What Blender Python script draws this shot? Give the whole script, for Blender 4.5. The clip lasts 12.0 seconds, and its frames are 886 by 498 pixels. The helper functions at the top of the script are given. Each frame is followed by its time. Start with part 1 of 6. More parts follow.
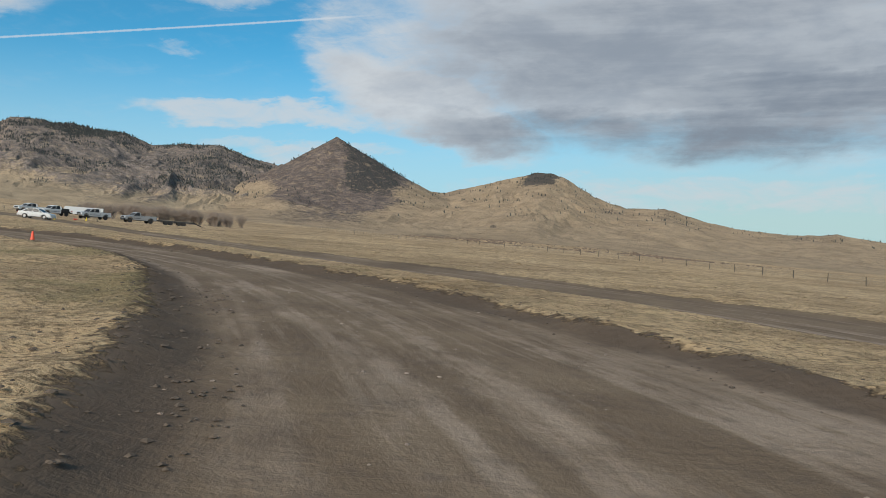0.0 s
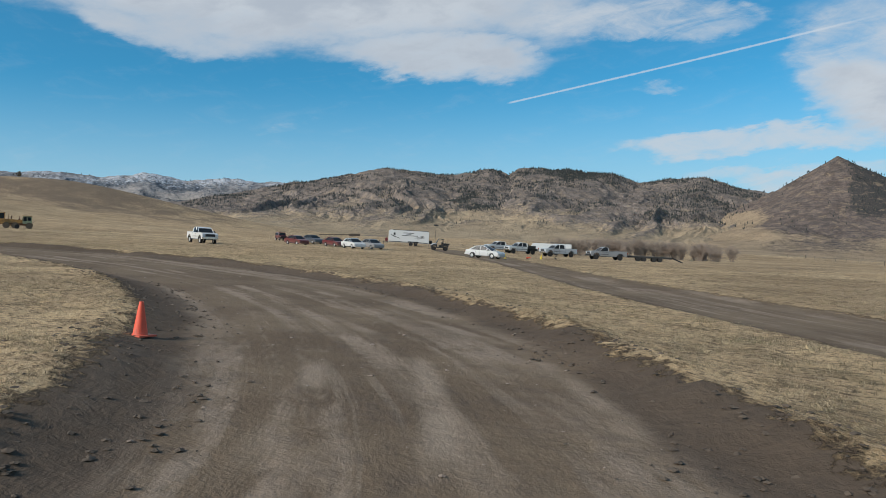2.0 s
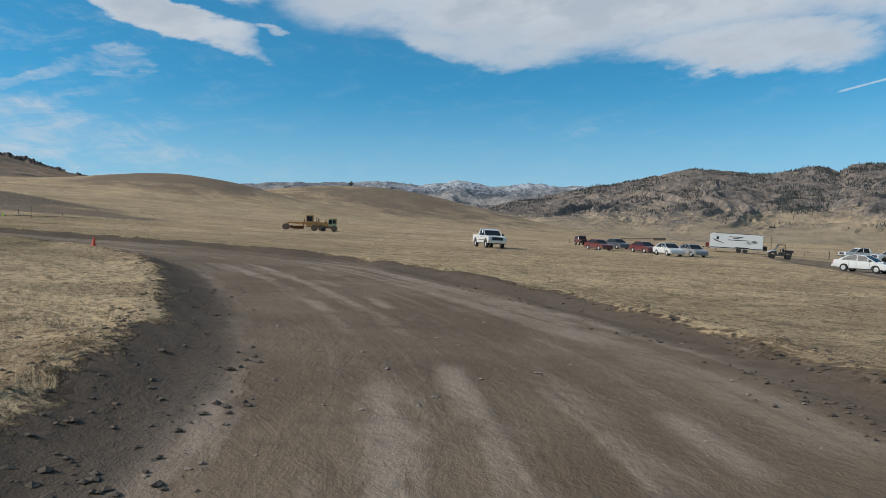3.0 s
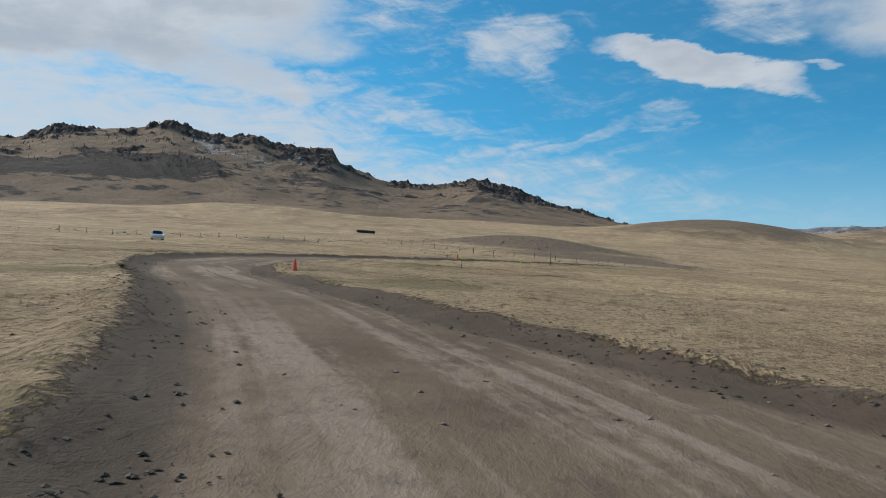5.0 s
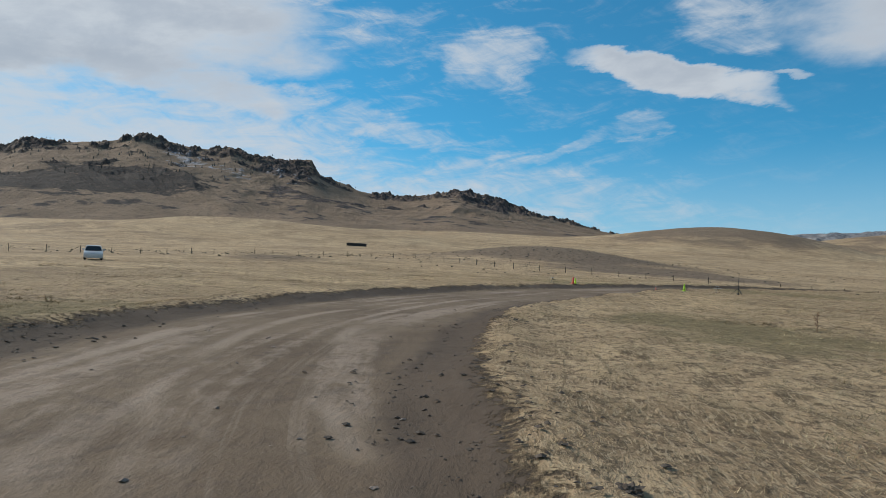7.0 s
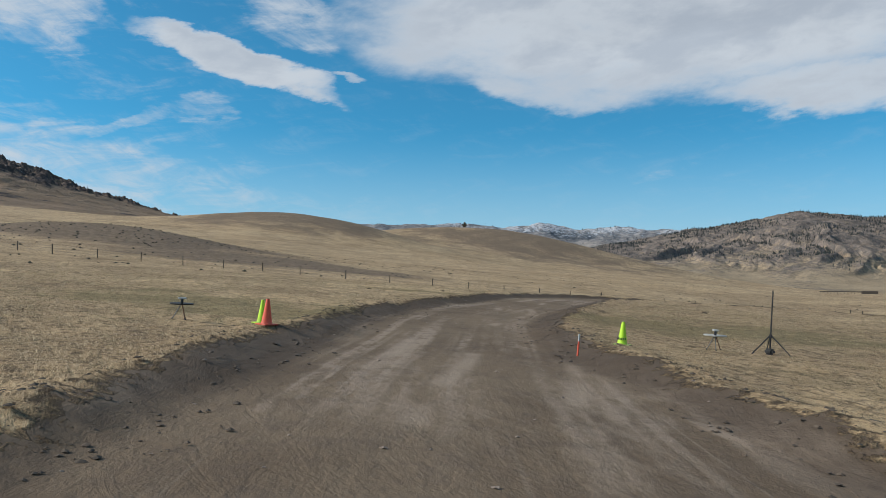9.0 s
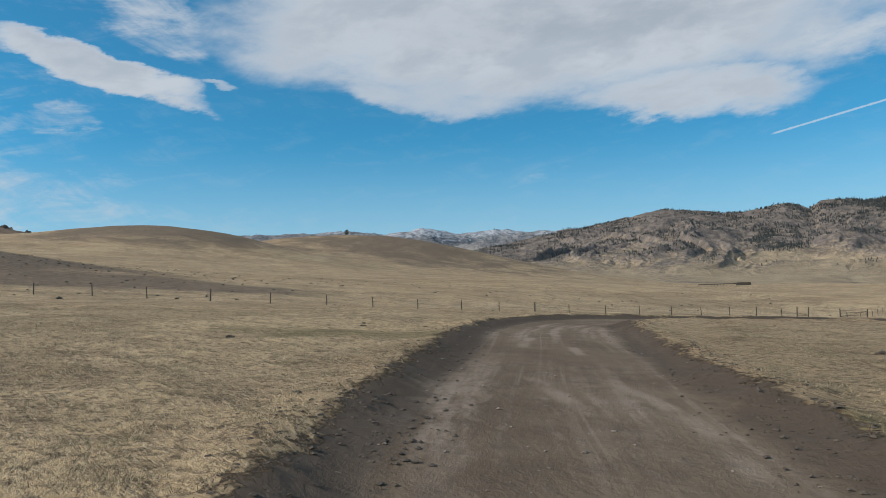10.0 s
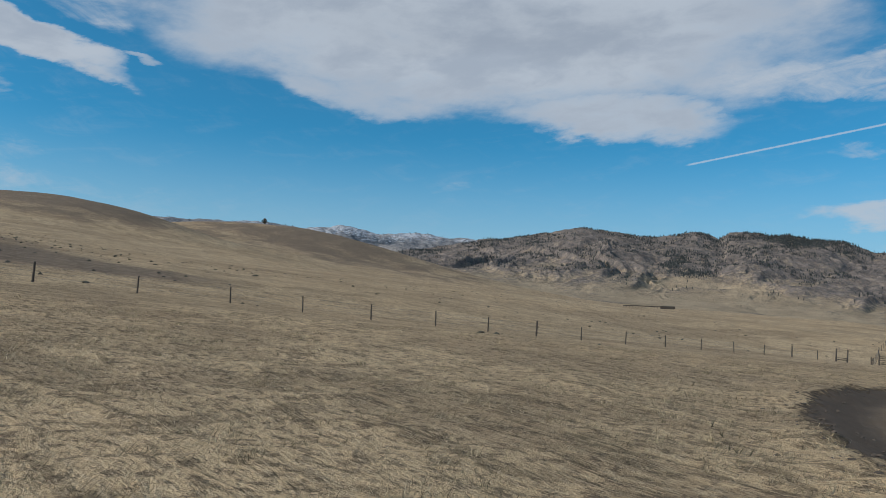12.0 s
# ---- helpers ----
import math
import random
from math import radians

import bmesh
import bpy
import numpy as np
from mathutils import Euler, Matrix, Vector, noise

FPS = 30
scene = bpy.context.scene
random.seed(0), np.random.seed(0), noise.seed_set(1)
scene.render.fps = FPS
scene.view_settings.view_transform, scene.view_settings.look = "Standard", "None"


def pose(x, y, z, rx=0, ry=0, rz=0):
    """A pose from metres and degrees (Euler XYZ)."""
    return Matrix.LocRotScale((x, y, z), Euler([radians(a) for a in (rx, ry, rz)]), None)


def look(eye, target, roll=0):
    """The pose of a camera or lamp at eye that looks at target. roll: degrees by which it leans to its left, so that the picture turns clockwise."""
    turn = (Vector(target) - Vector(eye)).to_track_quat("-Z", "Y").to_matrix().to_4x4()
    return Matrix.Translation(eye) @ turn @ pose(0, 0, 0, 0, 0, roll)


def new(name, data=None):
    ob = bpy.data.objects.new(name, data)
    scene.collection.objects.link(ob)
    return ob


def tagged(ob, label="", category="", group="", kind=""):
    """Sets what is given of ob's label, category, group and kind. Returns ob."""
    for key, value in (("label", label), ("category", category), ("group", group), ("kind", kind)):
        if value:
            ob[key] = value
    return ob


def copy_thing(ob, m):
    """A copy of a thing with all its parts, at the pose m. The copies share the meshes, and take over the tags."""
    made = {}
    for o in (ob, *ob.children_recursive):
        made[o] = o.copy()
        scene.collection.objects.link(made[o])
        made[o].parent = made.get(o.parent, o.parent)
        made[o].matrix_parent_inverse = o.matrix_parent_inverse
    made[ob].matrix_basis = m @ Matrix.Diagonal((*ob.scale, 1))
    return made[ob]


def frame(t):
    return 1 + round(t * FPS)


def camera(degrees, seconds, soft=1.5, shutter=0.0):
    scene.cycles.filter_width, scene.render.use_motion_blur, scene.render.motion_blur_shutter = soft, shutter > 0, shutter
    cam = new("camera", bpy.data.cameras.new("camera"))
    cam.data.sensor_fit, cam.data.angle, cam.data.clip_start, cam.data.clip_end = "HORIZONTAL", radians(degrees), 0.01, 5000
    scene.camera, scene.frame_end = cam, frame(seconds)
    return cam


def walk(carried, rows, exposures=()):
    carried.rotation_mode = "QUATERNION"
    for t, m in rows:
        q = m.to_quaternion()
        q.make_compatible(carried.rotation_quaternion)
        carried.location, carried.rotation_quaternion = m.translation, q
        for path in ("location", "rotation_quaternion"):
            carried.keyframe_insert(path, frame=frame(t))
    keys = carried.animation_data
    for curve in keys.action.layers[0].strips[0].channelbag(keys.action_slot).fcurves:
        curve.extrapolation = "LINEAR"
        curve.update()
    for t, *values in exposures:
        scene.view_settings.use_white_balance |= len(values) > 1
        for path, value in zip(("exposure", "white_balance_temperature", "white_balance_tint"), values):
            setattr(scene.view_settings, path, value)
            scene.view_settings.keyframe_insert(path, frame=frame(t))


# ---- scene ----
cam = camera(60.9, 12.0, 0.8)
PATH = [
    (0.0, pose(0.00, 0.00, 1.76, 87.68, -1.49, -0.00)),
    (0.5, pose(-0.15, 7.91, 1.65, 88.58, -0.69, 10.79)),
    (1.0, pose(-1.71, 15.65, 1.54, 88.84, 0.16, 18.76)),
    (1.5, pose(-4.80, 23.14, 1.47, 89.56, 0.33, 25.69)),
    (2.0, pose(-8.57, 29.75, 1.47, 89.95, 0.55, 35.75)),
    (2.2, pose(-10.48, 32.28, 1.50, 90.09, 0.47, 40.57)),
    (2.4, pose(-12.78, 34.78, 1.53, 90.40, 0.47, 45.23)),
    (2.5, pose(-14.02, 35.98, 1.57, 90.44, 0.47, 47.63)),
    (2.7, pose(-16.69, 38.23, 1.62, 90.38, 0.13, 52.33)),
    (3.0, pose(-21.07, 41.47, 1.77, 90.34, -0.12, 58.37)),
    (3.5, pose(-29.57, 46.09, 2.13, 90.55, -0.12, 66.04)),
    (4.0, pose(-39.02, 48.75, 2.54, 91.31, -0.71, 74.16)),
    (4.3, pose(-44.73, 49.23, 2.77, 92.01, -1.48, 81.23)),
    (4.5, pose(-48.47, 49.21, 2.97, 92.56, -1.86, 87.05)),
    (5.0, pose(-58.38, 47.82, 3.64, 93.08, -2.32, 97.72)),
    (5.5, pose(-67.18, 45.08, 4.23, 93.48, -2.08, 105.18)),
    (6.0, pose(-75.86, 40.82, 4.90, 93.89, -2.16, 107.87)),
    (6.5, pose(-83.88, 36.02, 5.53, 93.98, -2.26, 106.03)),
    (7.0, pose(-94.45, 32.33, 6.04, 94.04, -1.41, 96.20)),
    (7.5, pose(-105.32, 29.66, 6.59, 93.82, -1.12, 83.33)),
    (7.7, pose(-109.72, 29.14, 6.89, 93.96, -0.97, 79.17)),
    (8.0, pose(-116.46, 28.78, 7.37, 94.04, -0.54, 75.03)),
    (8.5, pose(-128.15, 29.57, 8.02, 93.80, -0.27, 70.59)),
    (9.0, pose(-139.78, 32.17, 8.52, 93.53, -0.84, 63.73)),
    (9.3, pose(-146.45, 34.40, 8.78, 93.57, -0.94, 59.73)),
    (9.5, pose(-150.75, 36.07, 9.03, 93.69, -0.53, 57.71)),
    (10.0, pose(-160.55, 40.63, 9.74, 93.97, 1.94, 54.91)),
    (10.5, pose(-169.23, 45.23, 10.06, 93.13, 1.55, 54.21)),
    (11.0, pose(-176.19, 48.59, 10.16, 93.89, 0.12, 53.12)),
    (11.1, pose(-177.40, 49.25, 10.21, 94.85, 0.09, 52.82)),
    (11.3, pose(-179.73, 50.54, 10.35, 94.67, -0.09, 51.78)),
    (11.5, pose(-181.92, 51.78, 10.50, 93.74, -0.70, 50.83)),
    (11.7, pose(-183.75, 52.90, 10.44, 93.06, -1.80, 51.05)),
    (12.0, pose(-186.38, 53.90, 10.30, 94.21, -2.53, 48.37)),
]
walk(cam, PATH, [(0, 0, 6500, 10), (1.5, -0.02, 6350, 10), (2.5, -0.05, 6200, 10), (4.5, -0.04, 6250, 10), (5.5, -0.05, 6280, 10), (6.5, -0.12, 6350, 10), (7.5, 0.02, 6220, 10), (9.5, 0, 6260, 10), (10.5, -0.1, 6200, 10), (11, -0.15, 6130, 10), (12, -0.28, 5980, 10)])

# ---- world, sun and exposure ----
SUN_AZ, SUN_EL = 157.0, 31.0        # degrees counter-clockwise from +y, and above the horizon


def sky_world():
    w = bpy.data.worlds.new("sky")
    scene.world = w
    w.use_nodes = True
    nt = w.node_tree
    nt.nodes.clear()

    def node(kind):
        return nt.nodes.new(kind)

    def plug(sock, v):
        if isinstance(v, (int, float)):
            sock.default_value = v
        elif isinstance(v, tuple):
            sock.default_value = v
        else:
            nt.links.new(v, sock)

    def m(op, a, b=0.0, c=0.0, clamp=False):
        n = node("ShaderNodeMath")
        n.operation, n.use_clamp = op, clamp
        for s, v in zip(n.inputs, (a, b, c)):
            plug(s, v)
        return n.outputs[0]

    def mix(f, a, b):
        n = node("ShaderNodeMix")
        n.data_type = "RGBA"
        plug(n.inputs[0], f)
        plug(n.inputs[6], a)
        plug(n.inputs[7], b)
        return n.outputs[2]

    def ramp(v, lo, hi):
        n = node("ShaderNodeMapRange")
        n.interpolation_type = "SMOOTHSTEP"
        for s, u in zip(n.inputs, (v, lo, hi, 0.0, 1.0)):
            plug(s, u)
        return n.outputs[0]

    def noise_tex(vec, scale, detail=6.0, rough=0.55, warp=0.0):
        n = node("ShaderNodeTexNoise")
        plug(n.inputs["Vector"], vec)
        for k, v in (("Scale", scale), ("Detail", detail), ("Roughness", rough), ("Distortion", warp)):
            n.inputs[k].default_value = v
        return n.outputs["Fac"]

    geo = node("ShaderNodeTexCoord").outputs["Generated"]
    sep = node("ShaderNodeSeparateXYZ")
    plug(sep.inputs[0], geo)
    x, y, z = sep.outputs
    az = m("DEGREES", m("ARCTAN2", m("MULTIPLY", x, -1.0), y))
    el = m("DEGREES", m("ARCSINE", z))
    def flat(ka, ke, lean=0.0):
        c = node("ShaderNodeCombineXYZ")
        plug(c.inputs[0], m("ADD", m("MULTIPLY", az, ka), m("MULTIPLY", el, lean)))
        plug(c.inputs[1], m("MULTIPLY", el, ke))
        return c.outputs[0]

    plane = flat(0.05, 0.12)
    soft = noise_tex(plane, 2.4, 8.0, 0.58, 0.25)
    fine = noise_tex(flat(0.05, 0.10, 0.05), 9.0, 8.0, 0.66, 0.5)
    n_lump = m("ADD", m("MULTIPLY", soft, 0.8), m("MULTIPLY", fine, 0.2))
    # sky colour, continued below the horizon
    up = node("ShaderNodeCombineXYZ")
    plug(up.inputs[0], x)
    plug(up.inputs[1], y)
    plug(up.inputs[2], m("MAXIMUM", m("ADD", z, 0.05), 0.06))
    sky = node("ShaderNodeTexSky")
    sky.sky_type = "NISHITA"
    sky.sun_disc, sky.sun_elevation, sky.sun_rotation = False, radians(SUN_EL), radians(-SUN_AZ)
    sky.altitude, sky.air_density, sky.dust_density, sky.ozone_density = 1200, 1.0, 0.6, 2.0
    plug(sky.inputs[0], up.outputs[0])
    gain = node("ShaderNodeMix")
    gain.data_type, gain.blend_type = "RGBA", "MULTIPLY"
    gain.inputs[0].default_value = 1.0
    plug(gain.inputs[6], sky.outputs[0])
    plug(gain.inputs[7], (SKY_GAIN[0], SKY_GAIN[1], SKY_GAIN[2], 1))
    colour = gain.outputs[2]
    warp_a = noise_tex(plane, 1.6, 9.0, 0.57)
    warp_b = noise_tex(flat(0.045, 0.11, 0.03), 3.3, 9.0, 0.58)
    caz = m("ADD", az, m("MULTIPLY", m("SUBTRACT", warp_a, 0.5), 12.0))
    cel = m("ADD", el, m("MULTIPLY", m("SUBTRACT", warp_b, 0.5), 4.4))

    # cloud banks: azimuth, elevation, half width, half height, slope, weight
    def bank(a, e, wa, we, slope, weight):
        da = m("SUBTRACT", caz, a)
        de = m("SUBTRACT", m("SUBTRACT", cel, e), m("MULTIPLY", da, slope))
        q = m("ADD", m("POWER", m("ABSOLUTE", m("DIVIDE", da, wa)), 2.4), m("POWER", m("ABSOLUTE", m("DIVIDE", de, we)), 2.4))
        return m("MULTIPLY", m("SUBTRACT", 1.0, ramp(q, 0.05, 1.8)), weight)

    def total(items):
        s = 0.0
        for it in items:
            s = m("MAXIMUM", bank(*it), s)
        return s

    heavy = total(HEAVY)
    wispy = total(WISPY)
    dens = m("ADD", heavy, m("MULTIPLY", m("SUBTRACT", n_lump, 0.5), 1.25))
    dens = m("MULTIPLY", ramp(dens, 0.12, 0.92), ramp(heavy, 0.02, 0.35))
    thin = noise_tex(flat(0.10, 0.34, 0.12), 2.0, 9.0, 0.66, 0.7)
    fibre = noise_tex(flat(0.42, 0.42, -0.55), 1.6, 6.0, 0.6, 0.9)
    combed = m("ADD", m("MULTIPLY", thin, 0.75), m("MULTIPLY", fibre, 0.25))
    veil = m("MULTIPLY", ramp(m("ADD", m("MULTIPLY", wispy, 0.7), m("MULTIPLY", m("SUBTRACT", combed, 0.5), 1.7)), 0.08, 0.88), ramp(wispy, 0.0, 0.5))
    cirrus = m("MULTIPLY", ramp(combed, 0.47, 0.75), m("ADD", 0.10, m("MULTIPLY", ramp(az, 70.0, 100.0), 0.38)))
    # thin haze low in the sky, creamier towards the east
    low = m("MULTIPLY", m("SUBTRACT", 1.0, ramp(el, 0.0, 13.0)), 0.80)
    haze = mix(ramp(az, 4.0, -24.0), (0.46, 0.60, 0.66, 1), (0.50, 0.54, 0.51, 1))
    # billows, greyer where a bank is thick; long dark bands in the deck to the east
    inner = m("MULTIPLY", ramp(heavy, 0.40, 0.95), ramp(n_lump, 0.38, 0.62))
    white, grey, slate = (0.60, 0.637, 0.668, 1), (0.43, 0.477, 0.535, 1), (0.19, 0.22, 0.27, 1)
    bands = noise_tex(flat(0.035, 0.42, 0.05), 1.5, 7.0, 0.6, 0.4)
    gloom = m("MULTIPLY", total(GREY), m("ADD", 0.62, m("MULTIPLY", ramp(m("ADD", m("MULTIPLY", bands, 0.6), m("MULTIPLY", soft, 0.4)), 0.36, 0.62), 0.38)))
    cloud = mix(m("MULTIPLY", inner, 0.8), white, grey)
    cloud = mix(m("MINIMUM", gloom, 1.0), cloud, slate)
    # the vapour trail
    t_el = m("SUBTRACT", m("SUBTRACT", el, 10.8), m("MULTIPLY", m("SUBTRACT", 30.8, az), m("SUBTRACT", 0.196, m("MULTIPLY", m("SUBTRACT", 30.8, az), 0.0016))))
    comb2 = node("ShaderNodeCombineXYZ")
    plug(comb2.inputs[0], m("MULTIPLY", az, 3.2))
    plug(comb2.inputs[1], m("MULTIPLY", el, 1.0))
    beads = noise_tex(comb2.outputs[0], 1.0, 3.0, 0.6)
    wide = m("ADD", 0.02, m("MULTIPLY", beads, 0.15))
    trail = m("SUBTRACT", 1.0, ramp(m("DIVIDE", m("ABSOLUTE", t_el), wide), 0.2, 1.1))
    trail = m("MULTIPLY", trail, m("MULTIPLY", ramp(az, 5.0, 9.0), m("SUBTRACT", 1.0, ramp(az, 30.3, 30.9))))
    colour = mix(low, colour, haze)
    film = m("MULTIPLY", m("MULTIPLY", ramp(az, 92.0, 116.0), m("SUBTRACT", 1.0, ramp(el, 5.0, 16.0))), m("ADD", 0.25, m("MULTIPLY", ramp(thin, 0.3, 0.7), 0.5)))
    colour = mix(film, colour, white)
    colour = mix(cirrus, colour, white)
    colour = mix(m("MULTIPLY", veil, 0.8), colour, white)
    colour = mix(m("MULTIPLY", trail, 0.62), colour, (0.62, 0.69, 0.76, 1))
    colour = mix(m("MULTIPLY", dens, 0.96), colour, cloud)
    bg = node("ShaderNodeBackground")
    plug(bg.inputs[0], colour)
    bg.inputs[1].default_value = 1.0
    out = node("ShaderNodeOutputWorld")
    nt.links.new(bg.outputs[0], out.inputs[0])


SKY_GAIN = (0.039, 0.121, 0.131)
HEAVY = [(-25, 14.4, 32, 9.8, 0.0, 1.0), (1, 8.4, 9, 3.0, 0.3, 0.95), (46, 21.0, 25, 6.4, 0.02, 1.0), (36, 14.4, 9, 1.8, 0.06, 0.85), (55, 15.6, 8, 1.6, 0.12, 0.7),
         (78.7, 16.4, 7.2, 1.15, 0.27, 1.0), (71.5, 15.8, 2.2, 0.35, 0.0, 0.6), (127, 18.9, 20, 5.0, -0.05, 1.0), (114, 15.0, 7, 1.3, 0.1, 0.75),
         (20, 32, 40, 8, 0.0, 0.8), (120, 36, 40, 8, 0.0, 0.7), (-80, 20, 30, 8, 0.0, 0.8), (-140, 30, 30, 9, 0.0, 0.6)]
WISPY = [(74.8, 20.0, 3.6, 2.4, 0.2, 0.75), (92, 18.0, 4.0, 2.4, 0.0, 0.78), (88.5, 11.8, 4.5, 0.8, -0.35, 0.62), (82.5, 13.2, 2.6, 0.9, -0.1, 0.62), (103, 13.6, 9, 1.1, 0.14, 0.6),
         (128, 10.4, 26, 4.2, 0.0, 1.15), (104, 8.0, 26, 3.0, 0.0, 0.7), (14, 7.2, 9, 1.0, 0.0, 1.1), (10, 4.8, 7, 0.8, 0.0, 0.95), (-20, 2.2, 20, 1.2, 0.0, 0.7), (6, 12.0, 5, 3.5, 0.0, 0.8),
         (20, 11.4, 1.6, 0.6, 0.0, 0.45), (20, 16.2, 8, 1.3, 0.1, 0.8), (106, 20.8, 9, 2.2, 0.15, 0.5), (47, 9.2, 5, 0.35, 0.0, 0.28), (96, 6.0, 26, 2.6, 0.0, 0.4), (19, 7.0, 2.5, 0.8, 0.0, 0.7)]
GREY = [(-18, 6.4, 20, 2.0, 0.0, 0.9), (-24, 9.2, 10, 1.8, 0.06, 0.9), (-16, 12.5, 17, 4.8, 0.0, 0.66), (-28, 17, 22, 4, 0.0, 0.6), (128, 15.6, 12, 1.2, -0.05, 0.12), (46, 20.5, 14, 2.2, 0.0, 0.18)]
sky_world()
sun = new("sun", bpy.data.lights.new("sun", "SUN"))
sun.data.energy, sun.data.angle, sun.data.color = 4.2, radians(20.0), (1.0, 0.92, 0.80)
_d = Vector((-math.sin(radians(SUN_AZ)) * math.cos(radians(SUN_EL)), math.cos(radians(SUN_AZ)) * math.cos(radians(SUN_EL)), math.sin(radians(SUN_EL))))
sun.matrix_world = look(_d * 100, (0, 0, 0))
tagged(sun, "low winter sun behind thin cloud", "sun")


# ---- noise and terrain ----
def hash2(ix, iy, seed):
    h = (ix * 374761393 + iy * 668265263 + seed * 144665) & 0xFFFFFFFF
    h = ((h ^ (h >> 13)) * 1274126177) & 0xFFFFFFFF
    return ((h ^ (h >> 16)) & 0xFFFF) / 65535.0


def vnoise(x, y, seed=0):
    x, y = np.asarray(x, float), np.asarray(y, float)
    ix, iy = np.floor(x).astype(np.int64), np.floor(y).astype(np.int64)
    fx, fy = x - ix, y - iy
    fx, fy = fx * fx * (3 - 2 * fx), fy * fy * (3 - 2 * fy)
    a, b = hash2(ix, iy, seed), hash2(ix + 1, iy, seed)
    c, d = hash2(ix, iy + 1, seed), hash2(ix + 1, iy + 1, seed)
    return (a * (1 - fx) + b * fx) * (1 - fy) + (c * (1 - fx) + d * fx) * fy


def fbm(x, y, octaves=5, seed=0, gain=0.5):
    s, amp, tot = 0.0, 1.0, 0.0
    for k in range(octaves):
        s = s + amp * vnoise(x * 2 ** k + 17.3 * k, y * 2 ** k - 9.1 * k, seed + k)
        tot += amp
        amp *= gain
    return s / tot


def ridged(x, y, octaves=5, seed=0):
    s, amp, tot = 0.0, 1.0, 0.0
    for k in range(octaves):
        s = s + amp * (1 - np.abs(2 * vnoise(x * 2 ** k + 5.7 * k, y * 2 ** k + 3.3 * k, seed + k) - 1))
        tot += amp
        amp *= 0.5
    return s / tot


HUB = (-80.0, 45.0)                  # middle of the track, from which far forms are set out
SLOPE = (-0.0551, -0.0271)           # fall of the whole valley floor towards the north-east


def spot(az, r):
    return HUB[0] - math.sin(radians(az)) * r, HUB[1] + math.cos(radians(az)) * r


def bump(x, y, cx, cy, sx, sy, h, turn=0.0):
    c, s = math.cos(radians(turn)), math.sin(radians(turn))
    dx, dy = x - cx, y - cy
    u, v = c * dx + s * dy, -s * dx + c * dy
    return h * np.exp(-(u / sx) ** 2 - (v / sy) ** 2)


SWELLS = [(*spot(76.4, 820), 117, 149, 24.0, -83), (*spot(64.0, 1100), 150, 190, 34, -64), (*spot(55, 1080), 100, 160, 16, -54),
          (-354, 39, 34, 48, 5.6, -92), (-240, 186, 46, 50, -4.0, 0), (-204, 118, 20, 28, -0.85, 0), (-237, 105, 28, 48, -1.6, 0), (-273, 0, 40, 40, 1.0, 0), (-98, 140, 18, 18, 0.6, 0),
          (25, 175, 60, 70, 0.9, 0), (-70, 330, 90, 90, 2.0, 0), (-215, -10, 25, 16, 0.9, 10), (*spot(104, 560), 90, 60, 6, -100),
          (*spot(120, 620), 120, 70, 9, -115), (*spot(112, 850), 130, 80, 12, -110), (*spot(-18, 700), 160, 60, 4, 20), (*spot(30, 900), 200, 80, 8, -30)]


def open_land(x, y):
    """The land without the track."""
    x, y = np.asarray(x, float), np.asarray(y, float)
    z = SLOPE[0] * x + SLOPE[1] * y
    w = np.clip(-(x - HUB[0]) - 150, 0, 850) / 350
    west = np.clip((np.degrees(np.arctan2(-(x - HUB[0]), y - HUB[1])) - 42) / 38, 0, 1)
    z = z + 9 * w ** 1.6 * west * np.clip(1.9 - np.hypot(x - HUB[0], y - HUB[1]) / 1500, 0, 1)
    for s in SWELLS:
        z = z + bump(x, y, *s)
    far = np.clip(np.hypot(x - HUB[0], y - HUB[1]) / 150 - 1.2, 0, 1)
    z = z + far * (fbm(x / 140, y / 140, 4, 3) - 0.5) * 9 * np.clip(np.hypot(x - HUB[0], y - HUB[1]) / 900, 0.12, 1)
    return z + (fbm(x / 7, y / 7, 3, 11) - 0.5) * 0.12


# the track: left edge and right edge, from the start onwards
LEFT = [(0, -40), (-2, 0), (-3.9, 9), (-6.2, 15.9), (-9.1, 23.1), (-10.9, 26.5), (-14.6, 32), (-19.6, 36.4), (-25.1, 40.2),
        (-32.6, 43.8), (-41.6, 45.6), (-50.6, 46.8), (-58.3, 45.9), (-64.6, 43.4), (-71.6, 40), (-79.6, 35.6), (-87.6, 30.2),
        (-94.1, 26.5), (-102.6, 23.2), (-113.6, 22.4), (-127.6, 24), (-139.6, 27.6), (-151.6, 33.4), (-158, 37.3),
        (-164, 40.7), (-170.6, 45.4), (-179.6, 53.7), (-187.1, 60.4), (-191.6, 66), (-194.1, 72.2), (-194.1, 80.2),
        (-190.6, 89.2), (-183.6, 98.2), (-169.6, 109.2)]
